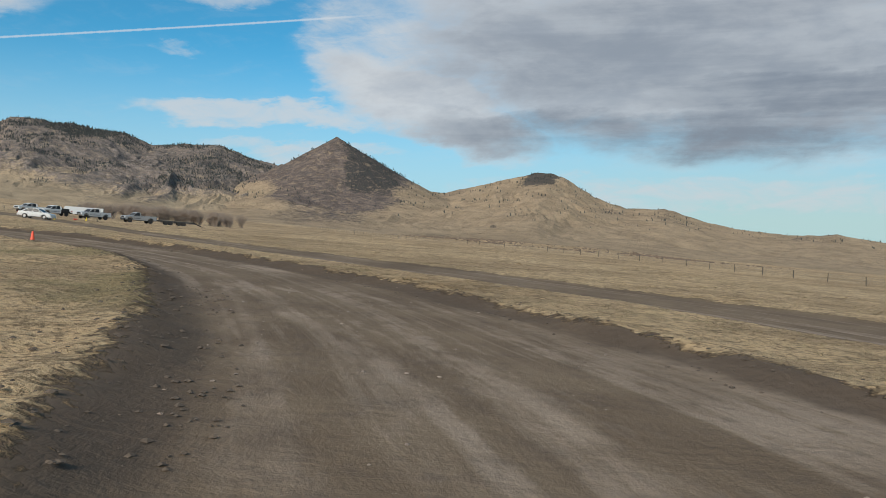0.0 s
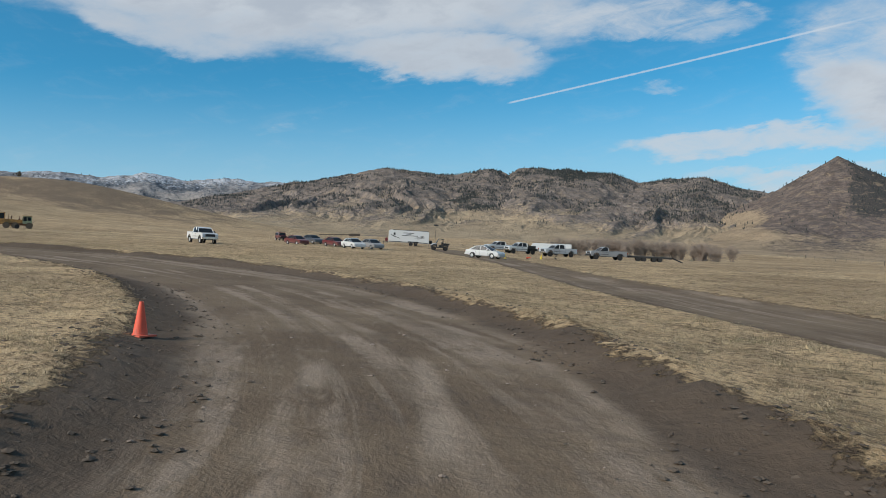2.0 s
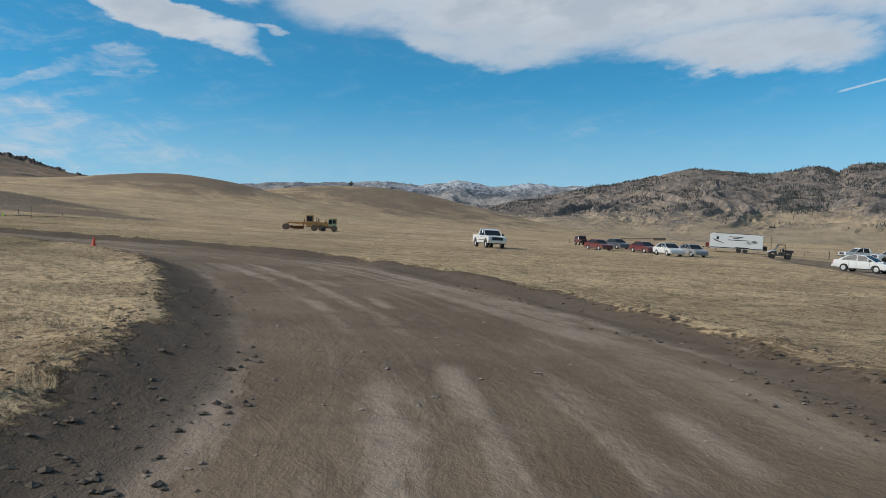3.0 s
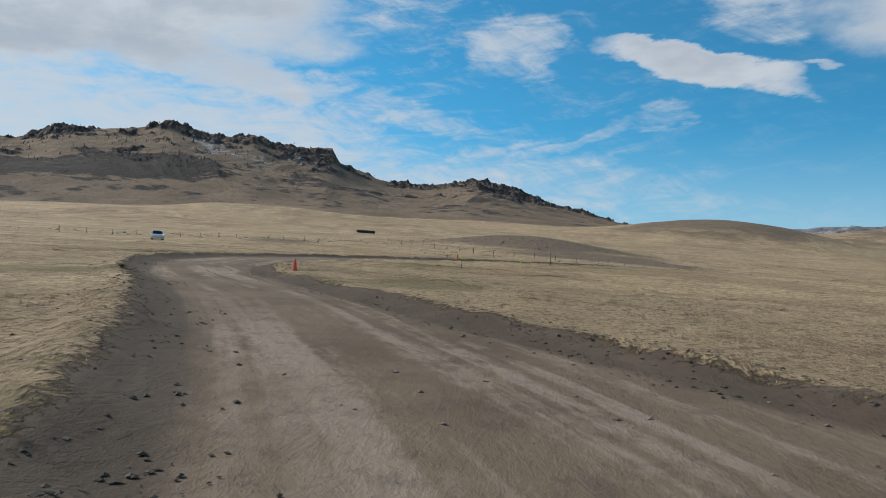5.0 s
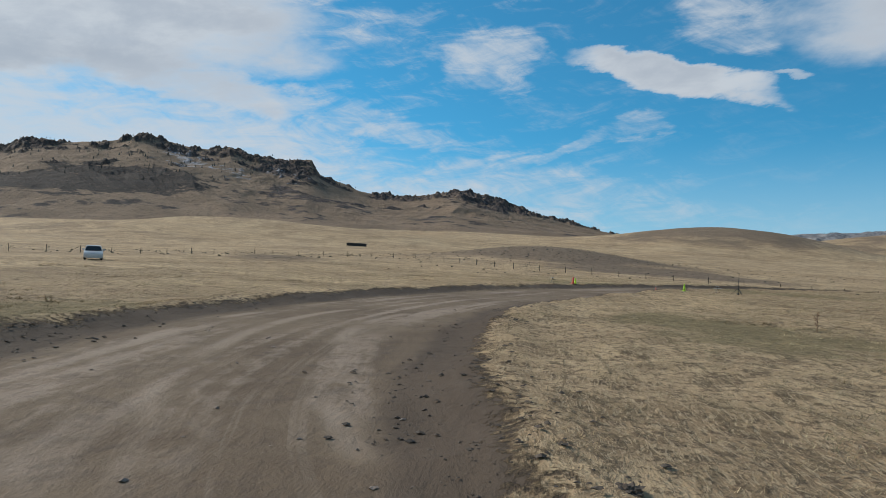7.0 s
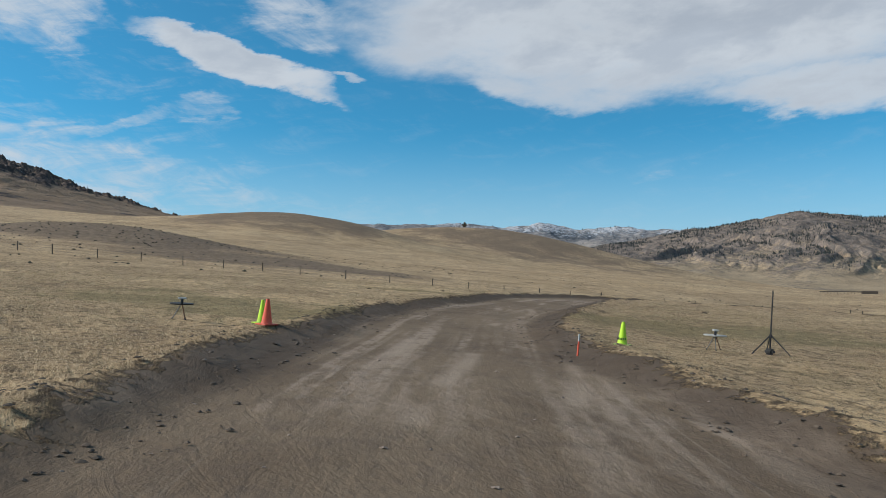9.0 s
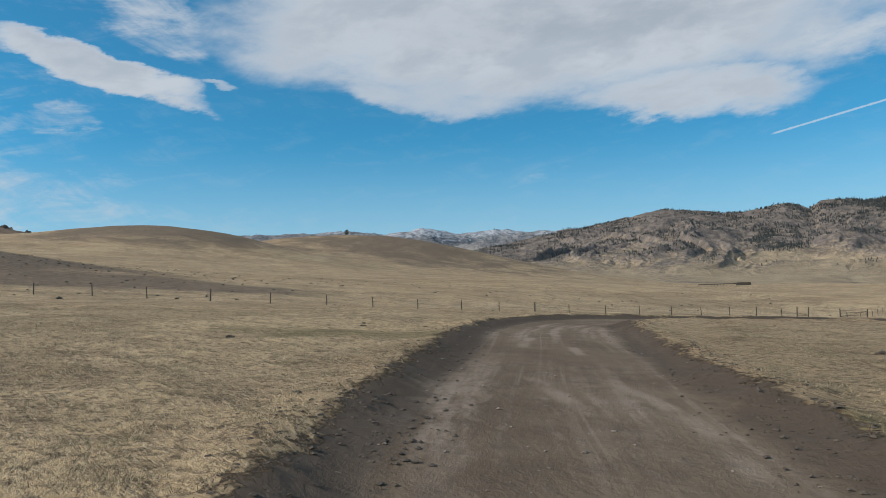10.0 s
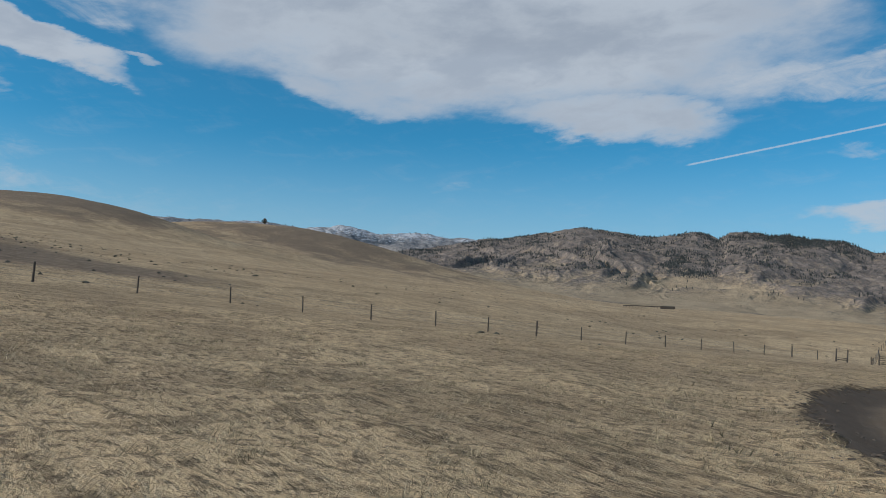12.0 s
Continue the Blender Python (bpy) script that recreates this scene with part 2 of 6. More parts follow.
RIGHT = [(12, -40), (9, 0), (6.5, 11), (4.3, 16.5), (1.4, 21.5), (-0.8, 26.5), (-4.5, 31.3), (-8.9, 36.5), (-13.9, 42.5),
        (-18.6, 46.6), (-26.6, 51.8), (-35.6, 55.2), (-47.6, 57.2), (-56.6, 57.6), (-64.1, 55.2), (-69.6, 51.4), (-75.6, 47.2),
        (-84.1, 41.0), (-91.6, 35.8), (-97.6, 33.0), (-105.2, 31.6), (-114.6, 31.4), (-122.6, 32.2), (-134.6, 35.8),
        (-146.6, 40.8), (-153.6, 42.9), (-159.6, 46), (-166.6, 51.8), (-176.6, 60.8), (-184.6, 68.2), (-188.4, 73.2),
        (-188.6, 79.2), (-185.6, 86.2), (-165.6, 103.2)]
LANE_L = [(14, 11.5), (6.5, 27.5), (-1, 36), (-8.3, 44.3), (-15.7, 51.7), (-22.5, 59.2), (-31.4, 70.9), (-44.1, 86.6),
        (-54.9, 99.3), (-78.4, 124.7)]
LANE_R = [(20, 21.5), (10, 35.5), (2, 44.5), (-5.4, 51.9), (-13.7, 59.8), (-20.6, 66), (-29.4, 75.8), (-39.2, 88.5),
        (-51, 104.2), (-72.5, 130.6)]


def smooth_line(pts, n=3):
    p = np.array(pts, float)
    for _ in range(n):
        q = np.empty((2 * len(p) - 2, 2))
        q[0::2] = 0.75 * p[:-1] + 0.25 * p[1:]
        q[1::2] = 0.25 * p[:-1] + 0.75 * p[1:]
        p = np.vstack([p[:1], q, p[-1:]])
    return p


def edge_distance(x, y, line):
    """Signed distance to a line (positive to its right) and the way along it."""
    best, side, along = np.full(x.shape, 1e9), np.zeros(x.shape), np.zeros(x.shape)
    run = 0.0
    for (ax, ay), (bx, by) in zip(line[:-1], line[1:]):
        dx, dy = bx - ax, by - ay
        ll = math.hypot(dx, dy) + 1e-9
        t = np.clip(((x - ax) * dx + (y - ay) * dy) / ll ** 2, 0, 1)
        d = np.hypot(x - ax - t * dx, y - ay - t * dy)
        near = d < best
        best = np.where(near, d, best)
        side = np.where(near, np.sign((x - ax) * dy - (y - ay) * dx), side)
        along = np.where(near, run + t * ll, along)
        run += ll
    return best * side, along


TRACKS = [(smooth_line(LEFT, 2), smooth_line(RIGHT, 2)), (smooth_line(LANE_L, 2), smooth_line(LANE_R, 2))]


def track_at(x, y):
    """How far inside the dirt (metres, negative outside), across (metres from the left edge) and along."""
    x, y = np.asarray(x, float).ravel(), np.asarray(y, float).ravel()
    res = []
    for left, right in TRACKS:
        dl, al = edge_distance(x, y, left)
        dr, _ = edge_distance(x, y, right)
        res.append((np.minimum(dl, -dr), dl, al))
    return res


CORE = (-218.0, 28.0, -16.0, 136.0)


def land(x, y):
    """Height of the ground with the track cut into it."""
    x, y = np.asarray(x, float), np.asarray(y, float)
    shape = x.shape
    x, y = np.atleast_1d(x).ravel(), np.atleast_1d(y).ravel()
    z = open_land(x, y)
    near = (x > CORE[0]) & (x < CORE[1]) & (y > CORE[2]) & (y < CORE[3])
    if near.any():
        xs, ys = x[near], y[near]
        (ins, across, along), (ins2, _, along2) = track_at(xs, ys)
        wob = (fbm(xs / 1.6, ys / 1.6, 3, 31) - 0.5)
        e = ins + wob * 1.2
        cut = -0.13 * np.clip((e + 0.2) / 1.0, 0, 1)
        berm = 0.17 * np.exp(-((e + 0.1) / 0.55) ** 2) * (0.35 + 1.3 * fbm(xs / 0.9, ys / 0.9, 3, 41))
        ruts = 0.035 * (vnoise(across * 1.7, along / 9.0, 51) - 0.5) * np.clip(e, 0, 1)
        z2 = cut + berm + ruts
        e2 = ins2 + wob * 1.0
        z2 = z2 - 0.08 * np.clip((e2 + 0.2) / 0.8, 0, 1) + 0.05 * np.exp(-((e2 + 0.1) / 0.5) ** 2)
        grassy = np.clip(-np.maximum(e, e2) / 0.8, 0, 1)
        z2 = z2 + grassy * 0.15 * (fbm(xs / 0.8, ys / 0.8, 3, 61) - 0.4)
        z[near] += z2
    return z.reshape(shape) if shape else float(z[0])


# ---- materials ----
class Mat:
    """A small builder for node materials."""

    def __init__(self, name):
        self.mat = bpy.data.materials.new(name)
        self.mat.use_nodes = True
        self.nt = self.mat.node_tree
        self.bsdf = self.nt.nodes["Principled BSDF"]

    def plug(self, sock, v):
        if isinstance(v, (int, float, tuple)):
            sock.default_value = v
        else:
            self.nt.links.new(v, sock)

    def coords(self, scale=(1, 1, 1), local=False):
        n = self.nt.nodes.new("ShaderNodeTexCoord")
        g = self.nt.nodes.new("ShaderNodeNewGeometry")
        mp = self.nt.nodes.new("ShaderNodeMapping")
        self.nt.links.new(n.outputs["Object"] if local else g.outputs["Position"], mp.inputs[0])
        mp.inputs["Scale"].default_value = scale
        return mp.outputs[0]

    def noise(self, vec, scale, detail=4.0, rough=0.55, warp=0.0):
        n = self.nt.nodes.new("ShaderNodeTexNoise")
        self.plug(n.inputs["Vector"], vec)
        for k, v in (("Scale", scale), ("Detail", detail), ("Roughness", rough), ("Distortion", warp)):
            n.inputs[k].default_value = v
        return n.outputs["Fac"]

    def m(self, op, a, b=0.0, clamp=False):
        n = self.nt.nodes.new("ShaderNodeMath")
        n.operation, n.use_clamp = op, clamp
        self.plug(n.inputs[0], a)
        self.plug(n.inputs[1], b)
        return n.outputs[0]

    def ramp(self, v, lo, hi):
        n = self.nt.nodes.new("ShaderNodeMapRange")
        n.interpolation_type = "SMOOTHSTEP"
        for s, u in zip(n.inputs, (v, lo, hi, 0.0, 1.0)):
            self.plug(s, u)
        return n.outputs[0]

    def mix(self, f, a, b):
        n = self.nt.nodes.new("ShaderNodeMix")
        n.data_type = "RGBA"
        self.plug(n.inputs[0], f)
        self.plug(n.inputs[6], a)
        self.plug(n.inputs[7], b)
        return n.outputs[2]

    def attr(self, name):
        n = self.nt.nodes.new("ShaderNodeAttribute")
        n.attribute_name = name
        return n.outputs["Fac"]

    def island(self):
        return self.nt.nodes.new("ShaderNodeNewGeometry").outputs["Random Per Island"]

    def rand(self):
        return self.nt.nodes.new("ShaderNodeObjectInfo").outputs["Random"]

    def bump(self, h, strength, distance):
        n = self.nt.nodes.new("ShaderNodeBump")
        n.inputs["Strength"].default_value, n.inputs["Distance"].default_value = strength, distance
        self.plug(n.inputs["Height"], h)
        self.nt.links.new(n.outputs[0], self.bsdf.inputs["Normal"])

    def done(self, colour, rough=0.8, metal=0.0, **more):
        self.plug(self.bsdf.inputs["Base Color"], colour)
        self.plug(self.bsdf.inputs["Roughness"], rough)
        self.plug(self.bsdf.inputs["Metallic"], metal)
        for k, v in more.items():
            self.plug(self.bsdf.inputs[k.replace("_", " ")], v)
        return self.mat


def rgb(r, g, b):
    return (r, g, b, 1.0)


def shade(c, k):
    return (min(c[0] * k, 1), min(c[1] * k, 1), min(c[2] * k, 1), 1.0)


def plain(name, colour, rough=0.6, metal=0.0, var=0.18, scale=6.0, bump=0.0, **more):
    """A surface of one paint or stuff with grain and dirt at two scales."""
    b = Mat(name)
    v = b.coords(local=True)
    n = b.m("ADD", b.m("MULTIPLY", b.noise(v, scale), 0.6), b.m("MULTIPLY", b.noise(v, scale * 9), 0.4))
    c = b.mix(b.ramp(n, 0.3, 0.7), shade(colour, 1 - var), shade(colour, 1 + var))
    if bump:
        b.bump(n, bump, 0.01)
    return b.done(c, b.m("ADD", rough - 0.08, b.m("MULTIPLY", n, 0.16)), metal, **more)


def paint(name, colour, dust=0.35):
    """Car paint with road dust on the lower body."""
    b = Mat(name)
    v = b.coords(local=True)
    sep = b.nt.nodes.new("ShaderNodeSeparateXYZ")
    b.nt.links.new(v, sep.inputs[0])
    n = b.noise(v, 3.0, 5)
    low = b.m("MULTIPLY", b.ramp(b.m("ADD", b.m("MULTIPLY", sep.outputs[2], -1.0), b.m("MULTIPLY", n, 0.6)), -0.7, 0.2), dust)
    c = b.mix(low, colour, rgb(0.20, 0.165, 0.13))
    return b.done(c, b.m("ADD", 0.28, b.m("MULTIPLY", low, 0.5)), 0.0, Coat_Weight=0.4)


def ground_material():
    b = Mat("dry_grass_and_dirt")
    v = b.coords()
    dirt, across, along = b.attr("dirt"), b.attr("across"), b.attr("along")
    sage_and_dim, green = b.attr("sage_and_dim"), b.attr("green")
    big = b.noise(v, 0.018, 5, 0.6)
    mid = b.noise(v, 0.35, 5, 0.6)
    fine = b.noise(v, 5.0, 6, 0.7)
    laid = b.noise(b.coords((0.55, 2.6, 1.0)), 1.0, 6, 0.7, 1.2)
    combed = b.noise(b.coords((2.5, 13.0, 4.0)), 1.0, 5, 0.7, 1.6)
    tiny = b.noise(v, 38.0, 4, 0.6)
    flat = b.noise(v, 0.022, 7, 0.68, 0.8)
    # grass
    g = b.mix(b.ramp(big, 0.35, 0.65), rgb(0.55, 0.38, 0.21), rgb(0.63, 0.455, 0.265))
    swale = b.noise(b.coords((1, 1, 3)), 0.055, 8, 0.72, 0.5)
    g = b.mix(b.m("MULTIPLY", b.ramp(swale, 0.51, 0.57), 0.42), g, rgb(0.24, 0.165, 0.09))
    g = b.mix(b.m("MULTIPLY", b.ramp(flat, 0.48, 0.58), 0.48), g, rgb(0.235, 0.155, 0.09))
    patchy = b.noise(v, 0.16, 6, 0.7, 0.6)
    g = b.mix(b.m("MULTIPLY", b.ramp(patchy, 0.51, 0.59), 0.52), g, rgb(0.20, 0.135, 0.078))
    clump = b.noise(v, 1.0, 5, 0.7, 0.5)
    g = b.mix(b.m("MULTIPLY", b.ramp(clump, 0.53, 0.60), 0.6), g, rgb(0.15, 0.105, 0.06))
    # dark wind-laid flecks: the shading of tussocks painted into the grass colour
    g = b.mix(b.m("MULTIPLY", b.ramp(laid, 0.55, 0.61), 0.65), g, rgb(0.13, 0.095, 0.054))
    g = b.mix(b.m("MULTIPLY", b.ramp(fine, 0.505, 0.58), 0.72), g, rgb(0.115, 0.078, 0.048))
    g = b.mix(b.m("MULTIPLY", b.ramp(combed, 0.49, 0.40), 0.6), g, rgb(0.62, 0.46, 0.28))
    g = b.mix(b.m("MULTIPLY", b.ramp(tiny, 0.5, 0.75), 0.25), g, rgb(0.60, 0.44, 0.27))
    gmask = b.m("MULTIPLY", b.ramp(b.m("ADD", green, b.m("MULTIPLY", b.m("SUBTRACT", mid, 0.5), 1.6)), 0.46, 0.95), 0.6)
    g = b.mix(gmask, g, rgb(0.175, 0.145, 0.068))
    # brush tone on the sage slopes; it also carries the painted dimming of the western field
    sm = b.m("MULTIPLY", b.ramp(b.m("ADD", sage_and_dim, b.m("ADD", b.m("MULTIPLY", b.m("SUBTRACT", mid, 0.5), 0.6), b.m("MULTIPLY", b.m("SUBTRACT", flat, 0.5), 1.3))), 0.30, 0.90), 0.82)
    brush = b.mix(b.ramp(b.noise(v, 0.8, 5, 0.7), 0.42, 0.62), rgb(0.125, 0.092, 0.066), rgb(0.225, 0.163, 0.117))
    g = b.mix(sm, g, brush)
    # dirt with wheel tracks that run along the track
    comb = b.nt.nodes.new("ShaderNodeCombineXYZ")
    b.plug(comb.inputs[0], b.m("MULTIPLY", across, 1.15))
    b.plug(comb.inputs[1], b.m("MULTIPLY", along, 0.035))
    lanes = b.noise(comb.outputs[0], 1.0, 3, 0.55, 0.25)
    comb2 = b.nt.nodes.new("ShaderNodeCombineXYZ")
    b.plug(comb2.inputs[0], b.m("MULTIPLY", across, 2.6))
    b.plug(comb2.inputs[1], b.m("MULTIPLY", along, 0.9))
    tread = b.noise(comb2.outputs[0], 1.0, 5, 0.7, 0.3)
    d = b.mix(b.ramp(b.noise(v, 0.25, 5, 0.6), 0.35, 0.65), rgb(0.148, 0.104, 0.068), rgb(0.205, 0.148, 0.097))
    d = b.mix(b.m("MULTIPLY", b.ramp(b.m("ADD", lanes, b.m("MULTIPLY", b.m("SUBTRACT", tread, 0.5), 0.5)), 0.46, 0.64), b.ramp(b.noise(v, 0.12, 4), 0.33, 0.60)), d, rgb(0.32, 0.243, 0.178))
    d = b.mix(b.m("MULTIPLY", b.ramp(tread, 0.52, 0.75), 0.35), d, rgb(0.12, 0.088, 0.066))
    d = b.mix(b.m("MULTIPLY", b.ramp(fine, 0.55, 0.75), 0.4), d, rgb(0.11, 0.082, 0.062))
    d = b.mix(b.m("MULTIPLY", b.ramp(tiny, 0.6, 0.72), 0.4), d, rgb(0.30, 0.25, 0.20))
    comb3 = b.nt.nodes.new("ShaderNodeCombineXYZ")
    b.plug(comb3.inputs[0], b.m("MULTIPLY", across, 3.4))
    b.plug(comb3.inputs[1], b.m("MULTIPLY", along, 0.05))
    tyre = b.noise(comb3.outputs[0], 1.0, 4, 0.6, 0.5)
    worn = b.ramp(b.noise(v, 0.2, 4, 0.6), 0.42, 0.6)
    d = b.mix(b.m("MULTIPLY", b.m("MULTIPLY", b.ramp(tyre, 0.53, 0.66), worn), 0.24), d, rgb(0.10, 0.074, 0.056))
    d = b.mix(b.m("MULTIPLY", b.m("MULTIPLY", b.ramp(tyre, 0.46, 0.36), worn), 0.35), d, rgb(0.33, 0.255, 0.19))
    d = b.mix(b.m("MULTIPLY", b.ramp(b.noise(v, 1.6, 6, 0.7), 0.5, 0.66), 0.4), d, rgb(0.115, 0.085, 0.065))
    # pairs of pale wheel ruts that wander along the track
    comb4 = b.nt.nodes.new("ShaderNodeCombineXYZ")
    b.plug(comb4.inputs[0], b.m("MULTIPLY", along, 0.035))
    way = b.m("MULTIPLY", b.m("SUBTRACT", b.noise(comb4.outputs[0], 1.0, 2, 0.5), 0.5), 7.0)
    for off, gate_at in ((2.7, 0.50), (4.3, 0.48), (6.4, 0.52)):
        gap = b.m("ABSOLUTE", b.m("SUBTRACT", across, b.m("ADD", way, off)))
        rut = b.m("MULTIPLY", b.ramp(b.m("ADD", gap, b.m("MULTIPLY", tread, 0.25)), 0.42, 0.18), b.ramp(b.noise(v, 0.17, 3, 0.6), gate_at, gate_at + 0.12))
        d = b.mix(b.m("MULTIPLY", rut, 0.6), d, rgb(0.37, 0.285, 0.21))
    bermy = b.attr("berm")
    d = b.mix(b.m("MULTIPLY", b.ramp(b.m("ADD", bermy, b.m("MULTIPLY", b.m("SUBTRACT", mid, 0.5), 0.8)), 0.28, 0.8), 0.82), d, b.mix(fine, rgb(0.055, 0.040, 0.029), rgb(0.125, 0.091, 0.066)))
    edge = b.ramp(b.m("ADD", dirt, b.m("ADD", b.m("MULTIPLY", b.m("SUBTRACT", mid, 0.5), 0.9), b.m("MULTIPLY", b.m("SUBTRACT", fine, 0.5), 0.9))), 0.40, 0.62)
    c = b.mix(edge, g, d)
    rough_h = b.m("ADD", b.m("MULTIPLY", fine, 1.1), b.m("MULTIPLY", tiny, 0.3))
    grassy = b.m("SUBTRACT", 1.0, b.m("MULTIPLY", edge, 0.75))
    b.bump(b.m("ADD", b.m("MULTIPLY", b.m("ADD", b.m("ADD", rough_h, b.m("MULTIPLY", clump, 1.2)), b.m("MULTIPLY", laid, 0.8)), grassy), b.m("MULTIPLY", tread, 0.3)), 1.0, 0.09)
    return b.done(c, 0.95, 0.0, Specular_IOR_Level=0.12)


def mountain_material(name, grass, rock, dark, snow=0.0):
    b = Mat(name)
    v = b.coords()
    rocky, wood = b.attr("rocky"), b.attr("wood")
    n1 = b.noise(v, 0.012, 6, 0.65)
    n2 = b.noise(v, 0.06, 6, 0.7)
    n3 = b.noise(b.coords((1, 1, 0.35)), 0.03, 6, 0.7, 0.5)
    c = b.mix(b.ramp(n1, 0.35, 0.65), grass, shade(grass, 0.72))
    c = b.mix(b.m("MULTIPLY", b.ramp(n2, 0.5, 0.7), 0.4), c, shade(grass, 0.5))
    r = b.mix(b.ramp(n3, 0.38, 0.62), rock, shade(rock, 0.62))
    c = b.mix(b.ramp(b.m("ADD", rocky, b.m("MULTIPLY", b.m("SUBTRACT", n2, 0.5), 1.1)), 0.36, 0.70), c, r)
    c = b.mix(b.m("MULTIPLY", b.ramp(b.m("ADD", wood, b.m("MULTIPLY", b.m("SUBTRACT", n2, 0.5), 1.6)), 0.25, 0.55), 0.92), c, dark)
    if snow:
        c = b.mix(b.m("MULTIPLY", b.ramp(b.m("ADD", b.attr("snow"), b.m("MULTIPLY", b.m("SUBTRACT", n2, 0.5), 1.5)), 0.45, 0.75), snow), c, rgb(0.62, 0.64, 0.68))
    n4 = b.noise(v, 0.22, 5, 0.7)
    n5 = b.noise(b.coords((1, 1, 0.6)), 0.034, 9, 0.76, 0.6)
    upper = b.ramp(rocky, 0.2, 0.6)
    c = b.mix(b.m("MULTIPLY", b.m("MULTIPLY", b.ramp(n5, 0.51, 0.58), upper), 0.62), c, shade(dark, 1.1))
    c = b.mix(b.m("MULTIPLY", b.m("MULTIPLY", b.ramp(n5, 0.455, 0.40), upper), 0.5), c, shade(grass, 0.92))
    c = b.mix(b.m("MULTIPLY", b.ramp(n4, 0.52, 0.64), 0.45), c, shade(dark, 1.25))
    c = b.mix(b.m("MULTIPLY", b.ramp(n4, 0.44, 0.34), 0.30), c, shade(grass, 1.08))
    b.bump(b.m("ADD", b.m("ADD", n2, n3), b.m("MULTIPLY", n4, 0.4)), 0.8, 5.0)
    return b.done(c, 0.95, 0.0, Specular_IOR_Level=0.1)


def blade_material(name, stops):
    b = Mat(name)
    k = b.island()
    c = b.mix(b.ramp(k, 0.0, 0.55), stops[0], stops[1])
    c = b.mix(b.ramp(k, 0.55, 1.0), c, stops[2])
    c = b.mix(b.m("MULTIPLY", b.ramp(b.noise(b.coords(), 0.35, 5, 0.6), 0.5, 0.72), 0.5), c, shade(stops[1], 0.6))
    return b.done(c, 0.85, 0.0, Specular_IOR_Level=0.15)


M_GROUND = ground_material()
M_TAN = mountain_material("ridge_slopes", rgb(0.43, 0.325, 0.21), rgb(0.235, 0.19, 0.162), rgb(0.072, 0.07, 0.067))
M_BUTTE = mountain_material("butte_slopes", rgb(0.40, 0.295, 0.19), rgb(0.185, 0.142, 0.12), rgb(0.06, 0.056, 0.053))
M_WEST = mountain_material("rocky_slopes", rgb(0.315, 0.222, 0.147), rgb(0.125, 0.098, 0.086), rgb(0.045, 0.04, 0.037), 0.6)
M_SNOW = mountain_material("far_snowy_slopes", rgb(0.46, 0.40, 0.35), rgb(0.30, 0.285, 0.28), rgb(0.06, 0.075, 0.092), 0.8)
M_BLADE = blade_material("dry_grass_blades", (rgb(0.45, 0.335, 0.182), rgb(0.20, 0.145, 0.078), rgb(0.64, 0.50, 0.305)))
def tuft_material():
    """Bunch grass: straw, brown and grey-green by the clump, a little by the blade."""
    b = Mat("bunch_grass")
    k, v = b.island(), b.coords()
    c = b.mix(b.ramp(b.noise(v, 0.9, 5, 0.65), 0.38, 0.56), rgb(0.58, 0.435, 0.24), rgb(0.14, 0.102, 0.056))
    c = b.mix(b.m("MULTIPLY", b.ramp(b.noise(v, 0.13, 5, 0.65), 0.50, 0.62), 0.5), c, rgb(0.15, 0.122, 0.062))
    c = b.mix(b.m("MULTIPLY", k, 0.45), c, rgb(0.52, 0.39, 0.22))
    return b.done(c, 0.88, 0.0, Specular_IOR_Level=0.12)


M_TUFT = tuft_material()
M_GREEN = blade_material("green_grass_blades", (rgb(0.27, 0.225, 0.105), rgb(0.17, 0.142, 0.068), rgb(0.56, 0.45, 0.26)))
M_CLOD = plain("soil_clods", rgb(0.095, 0.070, 0.050), 0.95, var=0.4, scale=4)
M_STONE = plain("track_stones", rgb(0.23, 0.175, 0.135), 0.9, var=0.35, scale=4)
M_CONIFER = plain("dark_conifers", rgb(0.036, 0.040, 0.036), 0.9, var=0.4, scale=0.05)


# ---- builders ----
def mesh_from(name, verts, faces, smooth=False):
    """A mesh from numpy arrays of triangles or quads."""
    me = bpy.data.meshes.new(name)
    verts, faces = np.asarray(verts, np.float32), np.asarray(faces, np.int32)
    k = faces.shape[1]
    me.vertices.add(len(verts))
    me.vertices.foreach_set("co", verts.ravel())
    me.loops.add(faces.size)
    me.loops.foreach_set("vertex_index", faces.ravel())
    me.polygons.add(len(faces))
    me.polygons.foreach_set("loop_start", np.arange(0, faces.size, k, dtype=np.int32))
    me.polygons.foreach_set("use_smooth", np.full(len(faces), smooth))
    me.update(calc_edges=True)
    return me


def float_attr(me, name, values):
    a = me.attributes.new(name, "FLOAT", "POINT")
    a.data.foreach_set("value", np.asarray(values, np.float32).ravel())


def grid_faces(rows, cols):
    i = np.arange(rows * cols).reshape(rows, cols)
    return np.stack([i[:-1, :-1], i[:-1, 1:], i[1:, 1:], i[1:, :-1]], -1).reshape(-1, 4)


def stretch(lo, hi, step, far, ratio=1.045):
    core = np.arange(lo, hi + step / 2, step)
    out, s, p = [], step, 0.0
    while p < far:
        s *= ratio
        p += s
        out.append(p)
    out = np.array(out)
    return np.concatenate([lo - out[::-1], core, core[-1] + out])


